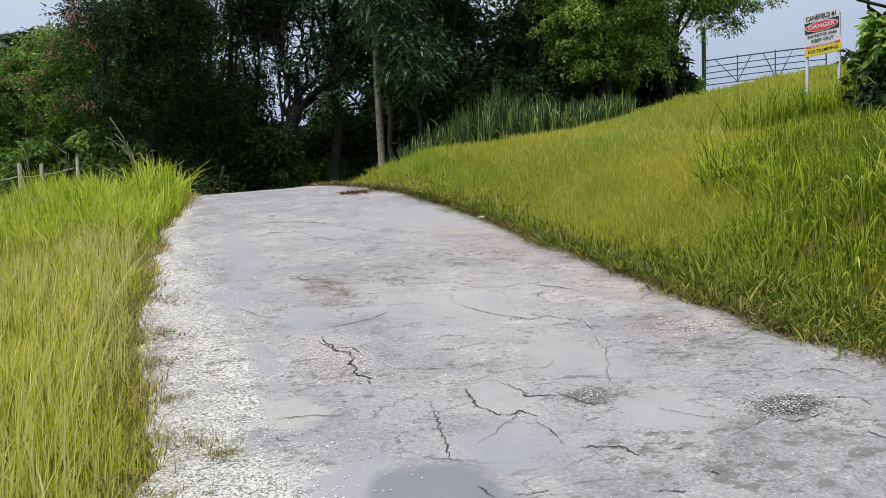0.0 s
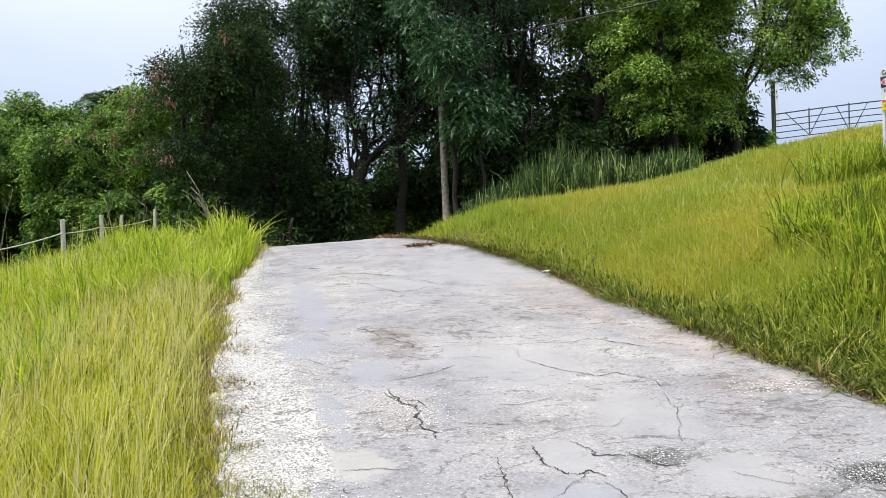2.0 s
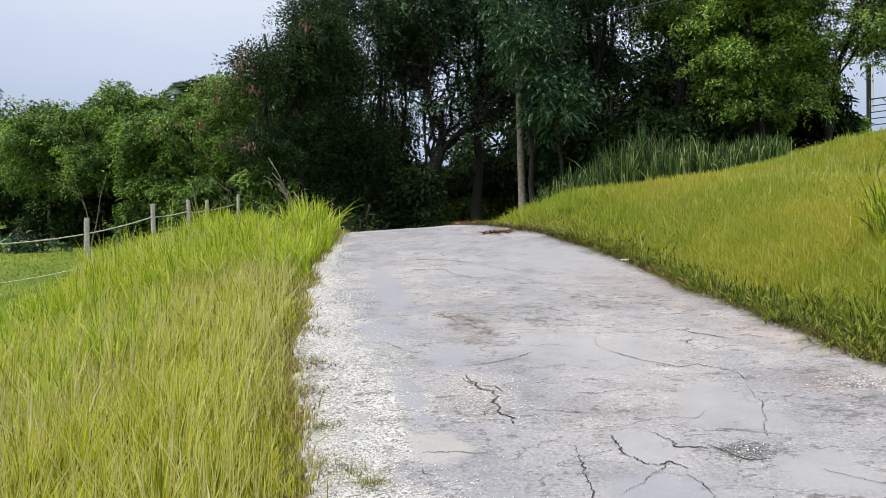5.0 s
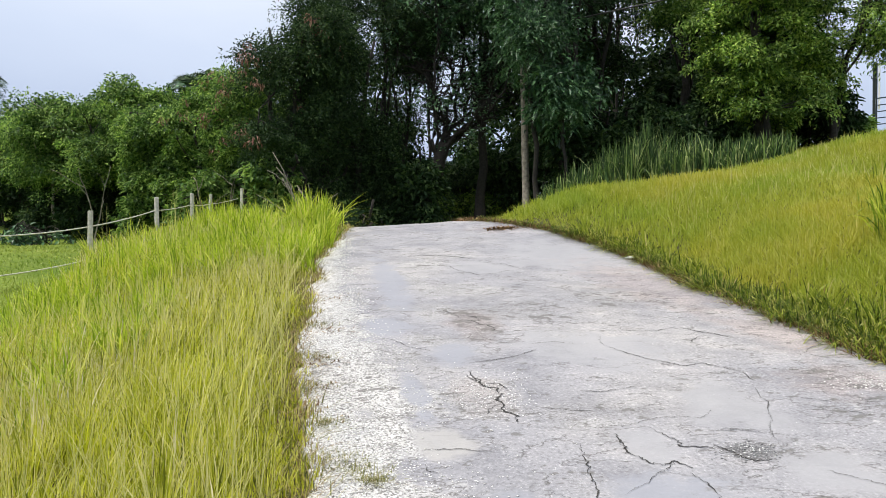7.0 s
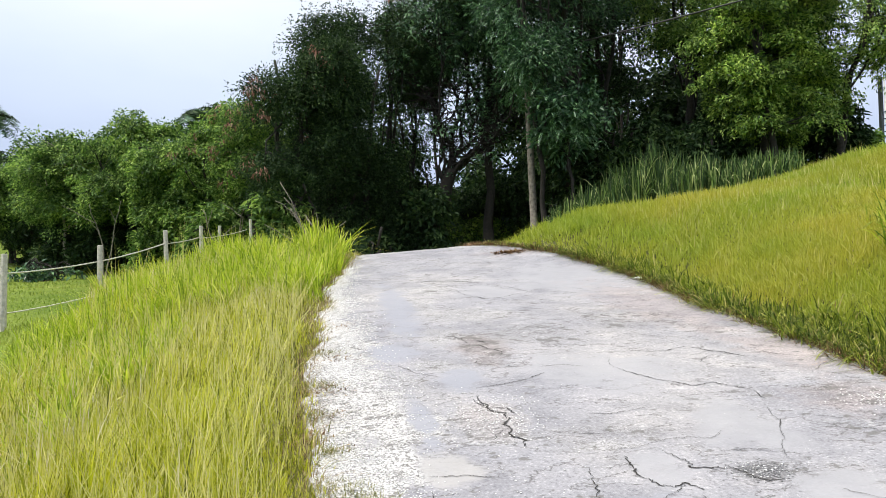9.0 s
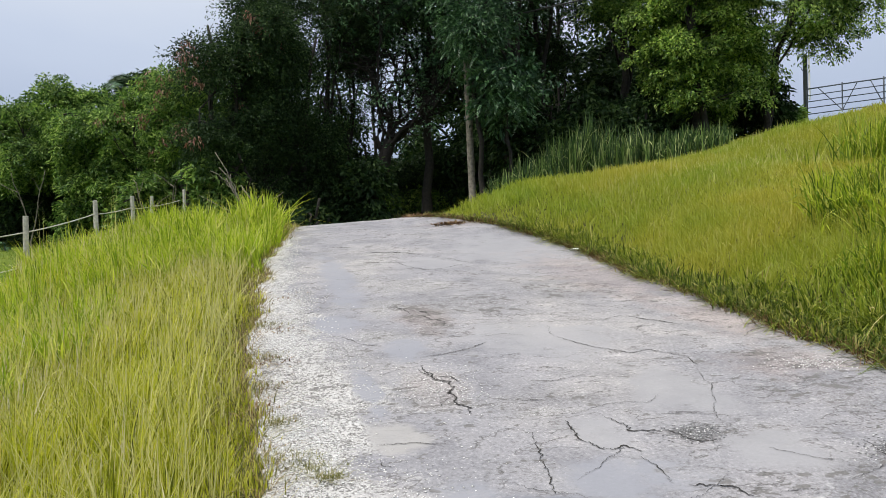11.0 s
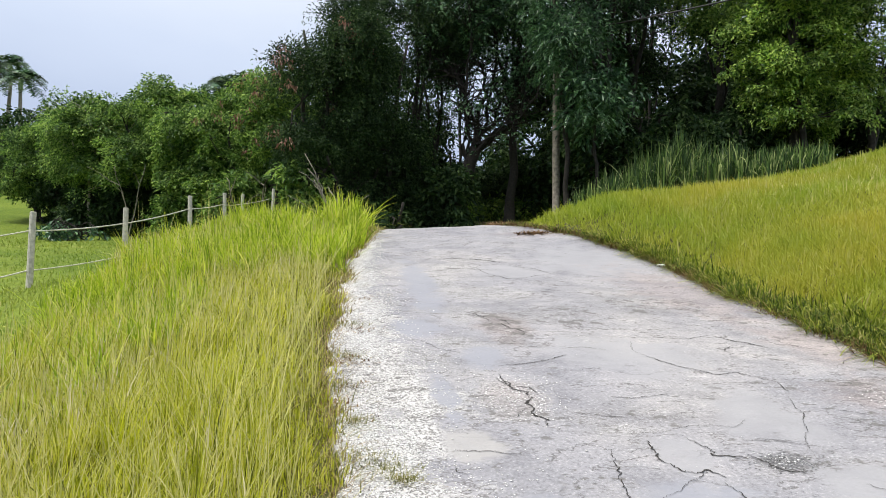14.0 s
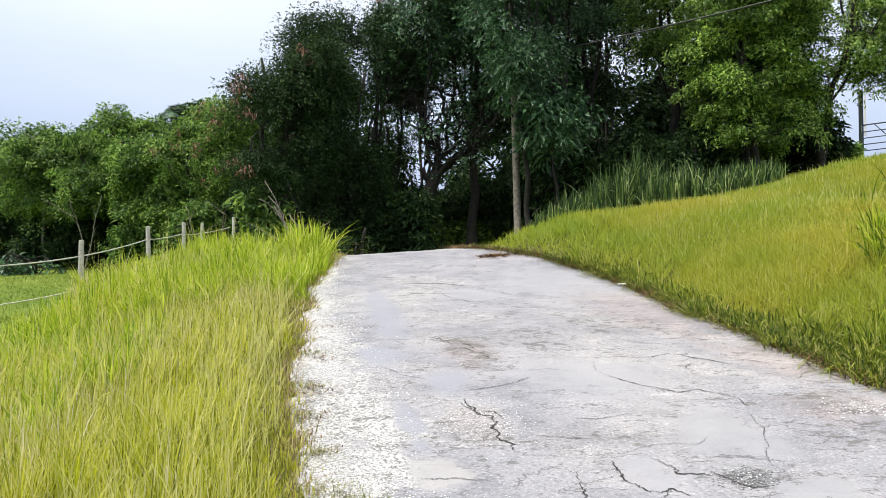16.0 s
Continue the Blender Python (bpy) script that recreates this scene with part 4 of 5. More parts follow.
def frond_bunch(root, at, count, length, seed):
    """Hanging feathery leaves of a legume tree: arching ribs with two rows of narrow leaflets."""
    rng = np.random.default_rng(seed)
    o0 = np.array(at) - np.array(root.location)
    V, F = [], []
    for k in range(count):
        th, el = rng.uniform(0, 2 * math.pi), rng.uniform(-0.3, 0.7)
        ln = length * rng.uniform(0.7, 1.15)
        t = np.linspace(0, 1, 9)
        run = ln * t * math.cos(el)
        start = o0 + rng.normal(0, 0.30, 3)
        rib = start + np.stack([run * math.cos(th), run * math.sin(th), ln * (t * math.sin(el) - 0.85 * t * t)], -1)
        side = np.array([-math.sin(th), math.cos(th), 0.0])
        for q in np.linspace(0.15, 1, 15):
            j = min(int(q * 8), 7)
            p = rib[j] + (rib[j + 1] - rib[j]) * (q * 8 - j)
            fwd = (rib[j + 1] - rib[j]) / np.linalg.norm(rib[j + 1] - rib[j])
            w = 0.13 * length * math.sin(0.5 + 2.3 * q)
            for sgn in (-1, 1):
                d = side * sgn + fwd * 0.45 - np.array([0, 0, rng.uniform(0.1, 0.6)])
                c = len(V)
                V += [p, p + d * w * 0.5 + fwd * 0.028 * length, p + d * w, p + d * w * 0.5 - fwd * 0.028 * length]
                F.append((c, c + 1, c + 2, c + 3))
    tagged(put("frond_mass", mesh_np("frond_mass", np.array(V), np.array(F), M_LEAF_BLUE), root, "hanging feathery blue-green fronds"), kind="stuff")


def fork_tree(x, y, seed):
    """The open tree of the grove: a short leaning bole that forks low into a fan of crooked limbs with bare twigs, and a thin high crown."""
    rng = np.random.default_rng(seed)
    root = new("tree")
    root.location = (x, y, float(ground_z(x, y)) - 0.1)
    bole = wobble(rng, (-0.35, 0, 0), (0.5, 0, 3.3), 8, 0.04)
    put("trunk", mesh_np("trunk", *tube_arrays([(bole, np.linspace(0.27, 0.22, 8))], 8), M_BARK, True), root)
    tips, twigs, limbs = [], [], []
    for k, (dx, dz, r) in enumerate([(1.5, 1.5, 0.19), (0.7, 3.3, 0.10), (0.2, 3.8, 0.09), (-0.5, 3.2, 0.09), (-1.2, 2.7, 0.08), (1.2, 2.9, 0.09), (-1.6, 3.8, 0.06), (2.3, 4.0, 0.08), (0.6, 5.2, 0.07), (-0.4, 5.6, 0.06), (1.5, 5.4, 0.06), (2.1, 2.4, 0.07)]):
        a0 = bole[7 - k % 2]
        if k in (5, 7, 10):
            a0 = limbs[0][6 + k // 3]
            dx, dz = dx - 0.9, dz - 0.8
        p = wobble(rng, a0, a0 + np.array([dx, rng.normal(0, 0.5), dz]), 12, 0.10)
        p[2:, 0] += 0.2 * np.sin(np.linspace(0, 3, 10))
        put("limb", mesh_np("limb", *tube_arrays([(p, np.linspace(r, 0.03, 12))], 6), M_BARK, True), root)
        limbs.append(p)
    allp = np.concatenate([q[3:] for q in limbs])
    for k in range(460):
        o = allp[rng.integers(0, len(allp))]
        d = rng.normal(0, 1, 3) * np.array([1, 0.7, 0.8]) + np.array([0, 0, 0.45])
        e_ = o + d / np.linalg.norm(d) * rng.uniform(0.4, 1.3)
        twigs.append((wobble(rng, o, e_, 5, 0.07), np.linspace(0.026, 0.007, 5)))
        tips.append(e_)
    tips = np.array(tips)
    tagged(put("twig_mass", mesh_np("twig_mass", *tube_arrays(twigs, 4), M_BARK, True), root), kind="stuff")
    top_ = tips[tips[:, 2] > 6.5]
    hi = np.concatenate([top_, top_ + np.array([0, 0, 1.0]), top_ + rng.normal(0, 0.9, top_.shape) + np.array([0, 0, 2.2]), tips[::5]])
    tagged(put("crown", leaf_mesh("crown", hi, 0.5, 34, 0.15, M_LEAF_BLUE, seed + 1), root), kind="stuff")
    tagged(root, "open tree with forking dark limbs and bare twigs against the sky", "tree", group="trees beyond the crest")


fork_tree(*polar(8.7, 27.0), 951)

# the grove's darker second row: shade back there put into the near-black leaves
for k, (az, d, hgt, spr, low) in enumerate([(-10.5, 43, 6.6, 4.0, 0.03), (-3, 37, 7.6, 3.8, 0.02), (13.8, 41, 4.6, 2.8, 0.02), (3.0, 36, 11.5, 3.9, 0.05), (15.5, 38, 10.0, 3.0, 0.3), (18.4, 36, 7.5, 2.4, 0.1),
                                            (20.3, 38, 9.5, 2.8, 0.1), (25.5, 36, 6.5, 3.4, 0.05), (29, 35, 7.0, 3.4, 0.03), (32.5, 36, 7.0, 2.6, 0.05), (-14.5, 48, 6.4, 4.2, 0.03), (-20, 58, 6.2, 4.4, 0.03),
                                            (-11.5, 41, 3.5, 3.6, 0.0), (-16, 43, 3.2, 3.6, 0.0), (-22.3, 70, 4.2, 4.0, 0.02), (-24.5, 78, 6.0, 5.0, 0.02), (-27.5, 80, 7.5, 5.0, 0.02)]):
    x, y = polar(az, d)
    tree("tree", x, y, hgt, spr, low, M_LEAF_DARK, "tree standing further back in the grove, shade put in its dark leaves", 400 + 7 * k, 0.34, 150, 38, 2, sr=1.1, group="trees of the second row")

# pale tree far behind the pasture trees
x, y = polar(-18.2, 72.0)
tree("tree", x, y, 1.5 + 72 * math.tan(radians(9.0)) - float(ground_z(x, y)), 3.4, 0.2, M_LEAF_PALE, "distant pale grey-green tree behind the pasture trees", 1401, 0.3, 130, 50, 2, M_BARK_PALE, sr=1.0, group="trees of the second row")

# undergrowth below the canopy, mostly near black: canopy shade put into leaf colour
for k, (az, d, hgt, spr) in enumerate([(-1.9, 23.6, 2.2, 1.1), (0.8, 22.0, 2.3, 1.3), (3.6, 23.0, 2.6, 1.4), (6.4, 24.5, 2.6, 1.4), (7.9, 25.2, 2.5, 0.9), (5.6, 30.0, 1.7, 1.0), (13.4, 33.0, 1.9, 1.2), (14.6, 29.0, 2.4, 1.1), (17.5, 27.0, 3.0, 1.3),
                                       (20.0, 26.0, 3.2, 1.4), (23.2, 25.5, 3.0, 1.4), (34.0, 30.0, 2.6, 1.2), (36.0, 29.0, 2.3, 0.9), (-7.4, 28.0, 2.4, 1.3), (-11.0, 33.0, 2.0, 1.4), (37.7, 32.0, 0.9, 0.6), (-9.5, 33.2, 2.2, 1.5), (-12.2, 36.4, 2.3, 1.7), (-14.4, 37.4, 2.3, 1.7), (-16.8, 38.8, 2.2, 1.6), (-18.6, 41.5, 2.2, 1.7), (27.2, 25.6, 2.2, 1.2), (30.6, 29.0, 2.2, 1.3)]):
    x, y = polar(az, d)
    tree("shrub", x, y, hgt, spr, 0.02, M_LEAF_MID if k in (0, 13, 14, 15) else M_LEAF_DARK, "dense undergrowth shrub below the trees, canopy shade put in its leaf tone", 700 + 5 * k, 0.2 if spr > 0.5 else 0.1, 90, 60, 3, None, 0.05, category="shrub", sr=min(0.55, 0.55 * spr), group="undergrowth shrubs")

# scrub that closes the view below the forked tree's crown, shade put into its dark leaves
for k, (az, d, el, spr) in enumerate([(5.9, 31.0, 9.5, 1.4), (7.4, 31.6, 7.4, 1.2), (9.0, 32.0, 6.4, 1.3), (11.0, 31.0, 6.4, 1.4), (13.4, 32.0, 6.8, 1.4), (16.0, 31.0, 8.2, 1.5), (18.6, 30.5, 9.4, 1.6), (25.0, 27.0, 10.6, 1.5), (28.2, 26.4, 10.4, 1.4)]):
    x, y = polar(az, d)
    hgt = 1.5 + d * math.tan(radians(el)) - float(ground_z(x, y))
    tree("shrub", x, y, hgt, spr, 0.36, M_LEAF_DARK, "tall scrub at the back of the grove, shade put in its dark leaves", 860 + 5 * k, 0.17, 110, 60, 3, None, 0.05, category="shrub", sr=0.55, group="undergrowth shrubs")

# bushes in the clearing seen under the canopy; sunlight put into their yellow-green leaves
for k, (az, d, hgt, spr) in enumerate([(8.0, 29.5, 1.5, 0.9), (10.4, 30.2, 1.6, 1.0), (12.9, 30.0, 1.3, 0.8), (7.4, 43.0, 2.3, 1.6), (10.2, 44.0, 2.6, 1.8), (12.6, 46.0, 2.2, 1.6)]):
    x, y = polar(az, d)
    tree("shrub", x, y, hgt, spr, 0.02, M_LEAF_LIME, "shrub in the clearing behind the grove, sunlight put in its yellow-green leaves", 790 + 3 * k, 0.2, 80, 50, 3, None, 0.05, category="shrub", sr=0.6, group="undergrowth shrubs")
# thin open crowns that make a lace of twigs and small leaves against the sky
for k, (az, d, hgt, spr, low) in enumerate([(8.2, 31.0, 11.5, 2.4, 0.66), (12.3, 32.5, 12.0, 2.4, 0.64), (22.4, 33.0, 11.0, 2.4, 0.6)]):
    x, y = polar(az, d)
    tree("tree", x, y, hgt, spr, low, M_LEAF_DARK, "thin open tree with small leaves against the sky", 1300 + 7 * k, 0.13, 170, 40, 1, None, 0.07, sr=0.8, group="trees of the second row")

# bare slanting stems before the dark foliage
rng = np.random.default_rng(61)
for k, (az, d, lean_x, hgt) in enumerate([(2.2, 20.6, -1.7, 3.0), (2.7, 20.4, -1.3, 2.4), (1.4, 20.6, -1.5, 3.4), (0.4, 20.8, -0.9, 2.6), (-6.5, 26.0, -0.8, 2.0), (-6.0, 26.2, 0.5, 2.2), (-14.7, 33.8, -0.5, 3.0), (-14.5, 33.8, 0.6, 3.1), (-7.6, 28.2, 0.5, 2.4), (3.1, 22.2, -1.6, 2.9)]):
    x, y = polar(az, d)
    st = new("bare_sapling")
    st.location = (x, y, float(ground_z(x, y)) - 0.1)
    q = wobble(rng, (0, 0, 0), (lean_x, rng.normal(0, 0.2), hgt), 9, 0.05)
    put("stem", mesh_np("stem", *tube_arrays([(q, np.linspace(0.034, 0.010, 9))], 6), M_TWIG, True), st)
    for j in (4, 6):
        e_ = q[j] + np.array([rng.normal(0, 0.5), rng.normal(0, 0.2), rng.uniform(0.4, 0.8)])
        put("branch", mesh_np("branch", *tube_arrays([(wobble(rng, q[j], e_, 5, 0.04), np.linspace(0.016, 0.006, 5))], 5), M_TWIG, True), st)
    tagged(st, "bare grey slanting sapling stem before dark foliage", "sapling", group="bare saplings")

# the bush beside the sign in two pieces: shade put into dark lower leaves, light into the large upper ones
bx, by = polar(49.7, 12.4)
tree("bush", bx, by, 1.45, 0.6, 0.0, M_LEAF_DARK, "lower part of the bush by the sign, shade put in its dark leaves", 905, 0.14, 130, 26, 3, None, 0.04, category="bush", sr=0.22, group="bushes", aspect=1.8, shell=0.6)
bx, by = polar(51.2, 12.2)
tree("bush", bx, by, 1.42, 0.5, 0.45, M_LEAF_LIME, "top of the bush by the sign, light put in its large glossy green leaves", 901, 0.2, 110, 22, 3, None, 0.05, category="bush", sr=0.24, group="bushes", aspect=2.0, shell=0.6)

# blue-green frond bunch that hangs before the pole
fx, fy = polar(18.4, 24.0)
young = tree("sapling", fx, fy, 4.6, 1.15, 0.55, M_LEAF_BLUE, "young tree with a bunch of blue-green feathery fronds", 917, 0.2, 70, 60, 1, None, 0.06, category="tree", sr=0.6, group="saplings")


for k, (az, d, el, own) in enumerate([(14.6, 22.9, 16.8, slender), (15.3, 22.9, 15.4, slender), (14.2, 22.9, 18.2, slender), (15.4, 23.0, 13.6, slender),
                                      (18.6, 22.9, 10.8, young), (17.7, 22.9, 11.2, young), (19.2, 23.0, 9.9, young)]):
    bx_, by_ = polar(az, d)
    frond_bunch(own, (bx_, by_, 1.5 + d * math.tan(radians(el))), 52, 0.48, 970 + k)


def palm(x, y, height, r, seed, scale=1.0):
    rng = np.random.default_rng(seed)
    root = new("palm_tree")
    z0 = float(ground_z(x, y)) - 0.1
    root.location = (x, y, z0)
    top = np.array([rng.normal(0, 0.2), rng.normal(0, 0.2), height])
    p = wobble(rng, (0, 0, 0), top, 8, 0.03)
    put("trunk", mesh_np("trunk", *tube_arrays([(p, np.linspace(0.17, 0.12, 8) * scale)], 8), M_BARK_PALE, True), root, "smooth pale grey trunk")
    shaft = np.stack([top + np.array([0, 0, t]) for t in (-0.1, 0.5, 1.0)])
    put("crownshaft", mesh_np("crownshaft", *tube_arrays([(shaft, [0.17 * scale, 0.15 * scale, 0.06])], 8), M_LEAF_MID, True), root)
    for k in range(22):
        th = k * 2.4 + rng.normal(0, 0.15)
        el = rng.uniform(0.1, 1.45)
        ln = r * rng.uniform(0.8, 1.1)
        t = np.linspace(0, 1, 9)
        dx = ln * (t * math.cos(el) + 0.05 * t)
        dz = ln * (t * math.sin(el) - 0.75 * t * t)
        rib = top + np.array([0, 0, 0.8]) + np.stack([dx * math.cos(th), dx * math.sin(th), dz], -1)
        side = np.array([-math.sin(th), math.cos(th), 0])
        V, F, c = [], [], 0
        for q in np.linspace(0.12, 1, 30):
            j = min(int(q * 8), 7)
            o = rib[j] + (rib[j + 1] - rib[j]) * (q * 8 - j)
            fwd = (rib[j + 1] - rib[j]) / np.linalg.norm(rib[j + 1] - rib[j])
            w = 0.55 * scale * math.sin(0.35 + 2.5 * q) + 0.1
            for sgn in (-1, 1):
                tip = o + side * sgn * w + fwd * 0.25 * w - np.array([0, 0, rng.uniform(-0.1, 0.55) * w])
                V += [o - fwd * 0.036 * scale, o + fwd * 0.036 * scale, tip]
                F.append((c, c + 1, c + 2))
                c += 3
        put("frond", mesh_np("frond", np.array(V), np.array(F), M_LEAF_BLUE if k % 2 else M_LEAF_DARK), root)
    tagged(root, "tall palm with a smooth pale trunk and feathery fronds", "palm tree", group="palms")
    return root


for k, (az, d, el) in enumerate([(-23.0, 74, 11.4), (-22.0, 76, 11.9), (-21.3, 73, 11.2), (-25.4, 75, 9.6), (-24.5, 79, 9.2)]):
    x, y = polar(az, d)
    palm(x, y, 1.5 + d * math.tan(radians(el)) - float(ground_z(x, y)) - 1.8, 2.8, 31 + k, 1.2)
for k, (az, d, el) in enumerate([(-8.5, 47, 12.0), (-9.9, 49, 10.9), (-7.2, 48, 12.4)]):
    x, y = polar(az, d)
    palm(x, y, 1.5 + d * math.tan(radians(el)) - float(ground_z(x, y)) - 1.5, 2.0, 51 + k)


# ---- fence on the left ----
def tube_part(name, pts, r, material, parent, sides=8, label=""):
    rad = np.full(len(pts), r) if isinstance(r, (int, float)) else r
    return put(name, mesh_np(name, *tube_arrays([(np.asarray(pts, float), rad)], sides), material, True), parent, label)


POSTS = [(-5.0, 9.25, 1.62), (-4.35, 11.64, 1.92), (-3.71, 14.03, 2.13), (-3.13, 16.72, 2.55), (-2.82, 19.4, 2.82), (-2.66, 21.4, 2.95), (-1.97, 22.92, 3.24)]
fence = new("wire_fence")
fence.location = (-3.7, 14.0, float(ground_z(-3.7, 14.0)))
bpy.context.view_layer.update()
inv = fence.matrix_world.inverted()
rng = np.random.default_rng(12)
for x, y, top in POSTS:
    z = float(ground_z(x, y)) - 0.25
    h = top - z
    bm = bmesh.new()
    bmesh.ops.create_cone(bm, cap_ends=True, segments=10, radius1=0.05, radius2=0.043, depth=h)
    bmesh.ops.bevel(bm, geom=[e for e in bm.edges if all(v.co.z > 0 for v in e.verts)], offset=0.008, segments=1, affect="EDGES")
    for v in bm.verts:
        v.co.x += rng.normal(0, 0.002)
        v.co.y += rng.normal(0, 0.002)
    ob = part("post", bm, M_WOODPOST, fence, "weathered pale wooden post")
    ob.matrix_basis = inv @ pose(x, y, z + h / 2, rng.normal(0, 1.0), rng.normal(0, 1.2), rng.uniform(0, 90))
for drop in (0.28, 0.84):
    pts = []
    for (x0, y0, t0), (x1, y1, t1) in zip(POSTS[:-1], POSTS[1:]):
        for t in np.linspace(0, 1, 12, endpoint=False):
            pts.append((x0 + (x1 - x0) * t - fence.location.x - 0.045, y0 + (y1 - y0) * t - fence.location.y - 0.02, t0 + (t1 - t0) * t - drop - 0.05 * 4 * t * (1 - t) * 0.5 - fence.location.z))
    tube_part("wire", np.array(pts), 0.011, M_WIRE, fence, 6, "pale twisted wire strand")
tagged(fence, "pale wooden post and wire fence along the grassy verge", "fence")

# ---- gate with its post on the hill ----
gate = new("field_gate")
gx0, gy0 = 21.75, 26.85
gz0 = float(ground_z(gx0, gy0))
gtop = 8.75 - 1.2
e = Vector((math.cos(radians(42)), -math.sin(radians(42)), 0.0))
gate.location = (gx0 - 0.2, gy0 + 0.18, gz0)
GL = 4.7
zs = [gtop - gz0 - q for q in (0.0, 0.27, 0.52, 0.77, 1.02)]
rise = 0.16


def gpt_(u, z):
    return (e.x * u, e.y * u, z + rise * math.sin(math.pi * 0.5 * min(u / GL, 1.0)))


for k, z in enumerate(zs):
    tube_part("rail", [gpt_(u, z) for u in np.linspace(0.12, GL, 9)], 0.026 if k == 0 else 0.02, M_STEEL, gate)
for u in (0.12, 1.42, 2.85, GL):
    tube_part("upright", [gpt_(u, zs[-1] - 0.03), gpt_(u, (zs[0] + zs[-1]) / 2), gpt_(u, zs[0] + (0.07 if 1 < u < 3 else 0.0))], 0.026, M_STEEL, gate)
for u0, u1 in ((1.42, 0.55), (1.42, 1.95), (2.85, 2.4), (3.0, 3.5)):
    tube_part("brace", [gpt_(u0, zs[-1]), gpt_((u0 + u1) / 2, (zs[0] + zs[-1]) / 2), gpt_(u1, zs[0])], 0.018, M_STEEL, gate)
tagged(gate, "dark painted tubular steel field gate with five rails, shut", "gate")

gpost = new("gate_post")
gpost.location = (21.66, 27.0, gz0 - 0.3)
hp = 8.95 - gz0 + 0.3
part("post", box_bm(0.13, 0.13, hp, pose(0, 0, hp / 2), 0.012), M_STEELPOST, gpost)
part("pipe", box_bm(0.07, 0.07, 1.75, pose(0.09, -0.12, hp - 0.95), 0.02), M_PIPE, gpost, "white painted pipe")
tagged(gpost, "dark gate post with a white pipe fixed to it", "gate post")


# ---- warning sign on two white posts ----
def text_mesh(body, size, material, name, parent, m, width=None, squash=None):
    cu = bpy.data.curves.new(name, "FONT")
    cu.body, cu.size, cu.align_x, cu.align_y, cu.extrude, cu.offset = body, size, "CENTER", "CENTER", 0.001, size * 0.018
    tmp = bpy.data.objects.new(name, cu)
    scene.collection.objects.link(tmp)
    me = bpy.data.meshes.new_from_object(tmp.evaluated_get(bpy.context.evaluated_depsgraph_get()))
    bpy.data.objects.remove(tmp)
    xs = [v.co.x for v in me.vertices]
    w = max(xs) - min(xs)
    if width:
        for v in me.vertices:
            v.co.x *= width / w
    me.materials.clear()
    me.materials.append(material)
    ob = put(name, me, parent)
    ob.matrix_basis = m
    return ob


SW, SH = 0.50, 0.60
sl = Vector((8.945, 8.875, 3.63))
phi = radians(-70)
mid_ = sl + Vector((math.cos(phi), math.sin(phi), 0)) * SW / 2
sgz = float(ground_z(mid_.x, mid_.y))
sign = new("warning_sign")
sign.matrix_world = pose(mid_.x, mid_.y, sgz, 0, 0, -70)
board_m = pose(0, 0, 3.63 + SH / 2 - sgz, 0, -3.0, 0)      # board's own frame: x along it, -y its face, z up


# long grass round the sign's feet
rng = np.random.default_rng(83)
m = 2600
a_, c_ = rng.uniform(0.04, 0.4, m), rng.normal(0, 0.5, m)
sgx, sgy = mid_.x - 0.71 * a_ + 0.7 * c_, mid_.y - 0.70 * a_ - 0.71 * c_
sg = blades("tussock_grass", M_TUSSOCK, sgx, sgy, rng.uniform(0.55, 1.0, m) * (0.85 + 0.3 * vnoise(sgx * 2.2, sgy * 2.2, 38)), rng.uniform(0.012, 0.024, m), 0.22, 4, 84, 1.5, arch=0.35)
tagged(sg, "long tangled grass round the feet of the sign", "grass", kind="stuff")


def on_board(x, z, lift=0.0):
    return board_m @ pose(x, -0.012 - lift, z, 90, 0, 0)


for sx in (-0.225, 0.225):
    hh = 3.63 + SH - 0.05 - sgz + 0.3
    part("post", box_bm(0.04, 0.035, hh, pose(sx, 0.024, hh / 2 - 0.3), 0.004), M_WHITE, sign, "white painted post")
board = part("board", box_bm(SW, 0.01, SH, board_m @ pose(0, 0, 0), 0.003), M_WHITE, sign)
part("navy_panel", box_bm(SW - 0.02, 0.004, 0.155, board_m @ pose(0, -0.008, 0.105), 0.001), M_NAVY, board)


def oval(rx, rz, mat_, name, lift):
    bm = bmesh.new()
    bmesh.ops.create_cone(bm, cap_ends=True, segments=40, radius1=1, radius2=1, depth=0.003)
    ob = part(name, bm, mat_, board)
    ob.matrix_basis = on_board(0, 0.105, lift) @ Matrix.Diagonal((rx, rz, 1, 1))


oval(0.232, 0.073, M_WHITE, "oval_border", 0.000)
oval(0.220, 0.063, M_RED, "oval", 0.003)
part("yellow_panel", box_bm(SW, 0.005, 0.115, board_m @ pose(0, -0.008, -SH / 2 + 0.06), 0.001), M_YELLOW, board)
part("red_band", box_bm(SW - 0.02, 0.004, 0.032, board_m @ pose(0, -0.008, -0.165), 0.001), M_RED, board)
text_mesh("CANEFIELD #1", 0.09, M_BLACK, "lettering", board, on_board(0, 0.238), 0.42)
text_mesh("DANGER", 0.085, M_WHITE, "lettering", board, on_board(0, 0.105, 0.006), 0.37)
text_mesh("RESTRICTED AREA", 0.05, M_BLACK, "lettering", board, on_board(0, -0.02), 0.41)
text_mesh("KEEP OUT", 0.06, M_BLACK, "lettering", board, on_board(0, -0.09), 0.31)
text_mesh("NO DUMPING", 0.065, M_BLACK, "lettering", board, on_board(0, -SH / 2 + 0.06, 0.001), 0.42)
for k, (w, z) in enumerate([(0.40, -0.159), (0.34, -0.171)]):
    part("small_print", box_bm(w, 0.002, 0.006, board_m @ pose(0, -0.011, z)), M_WHITE, board, "unreadable small print")
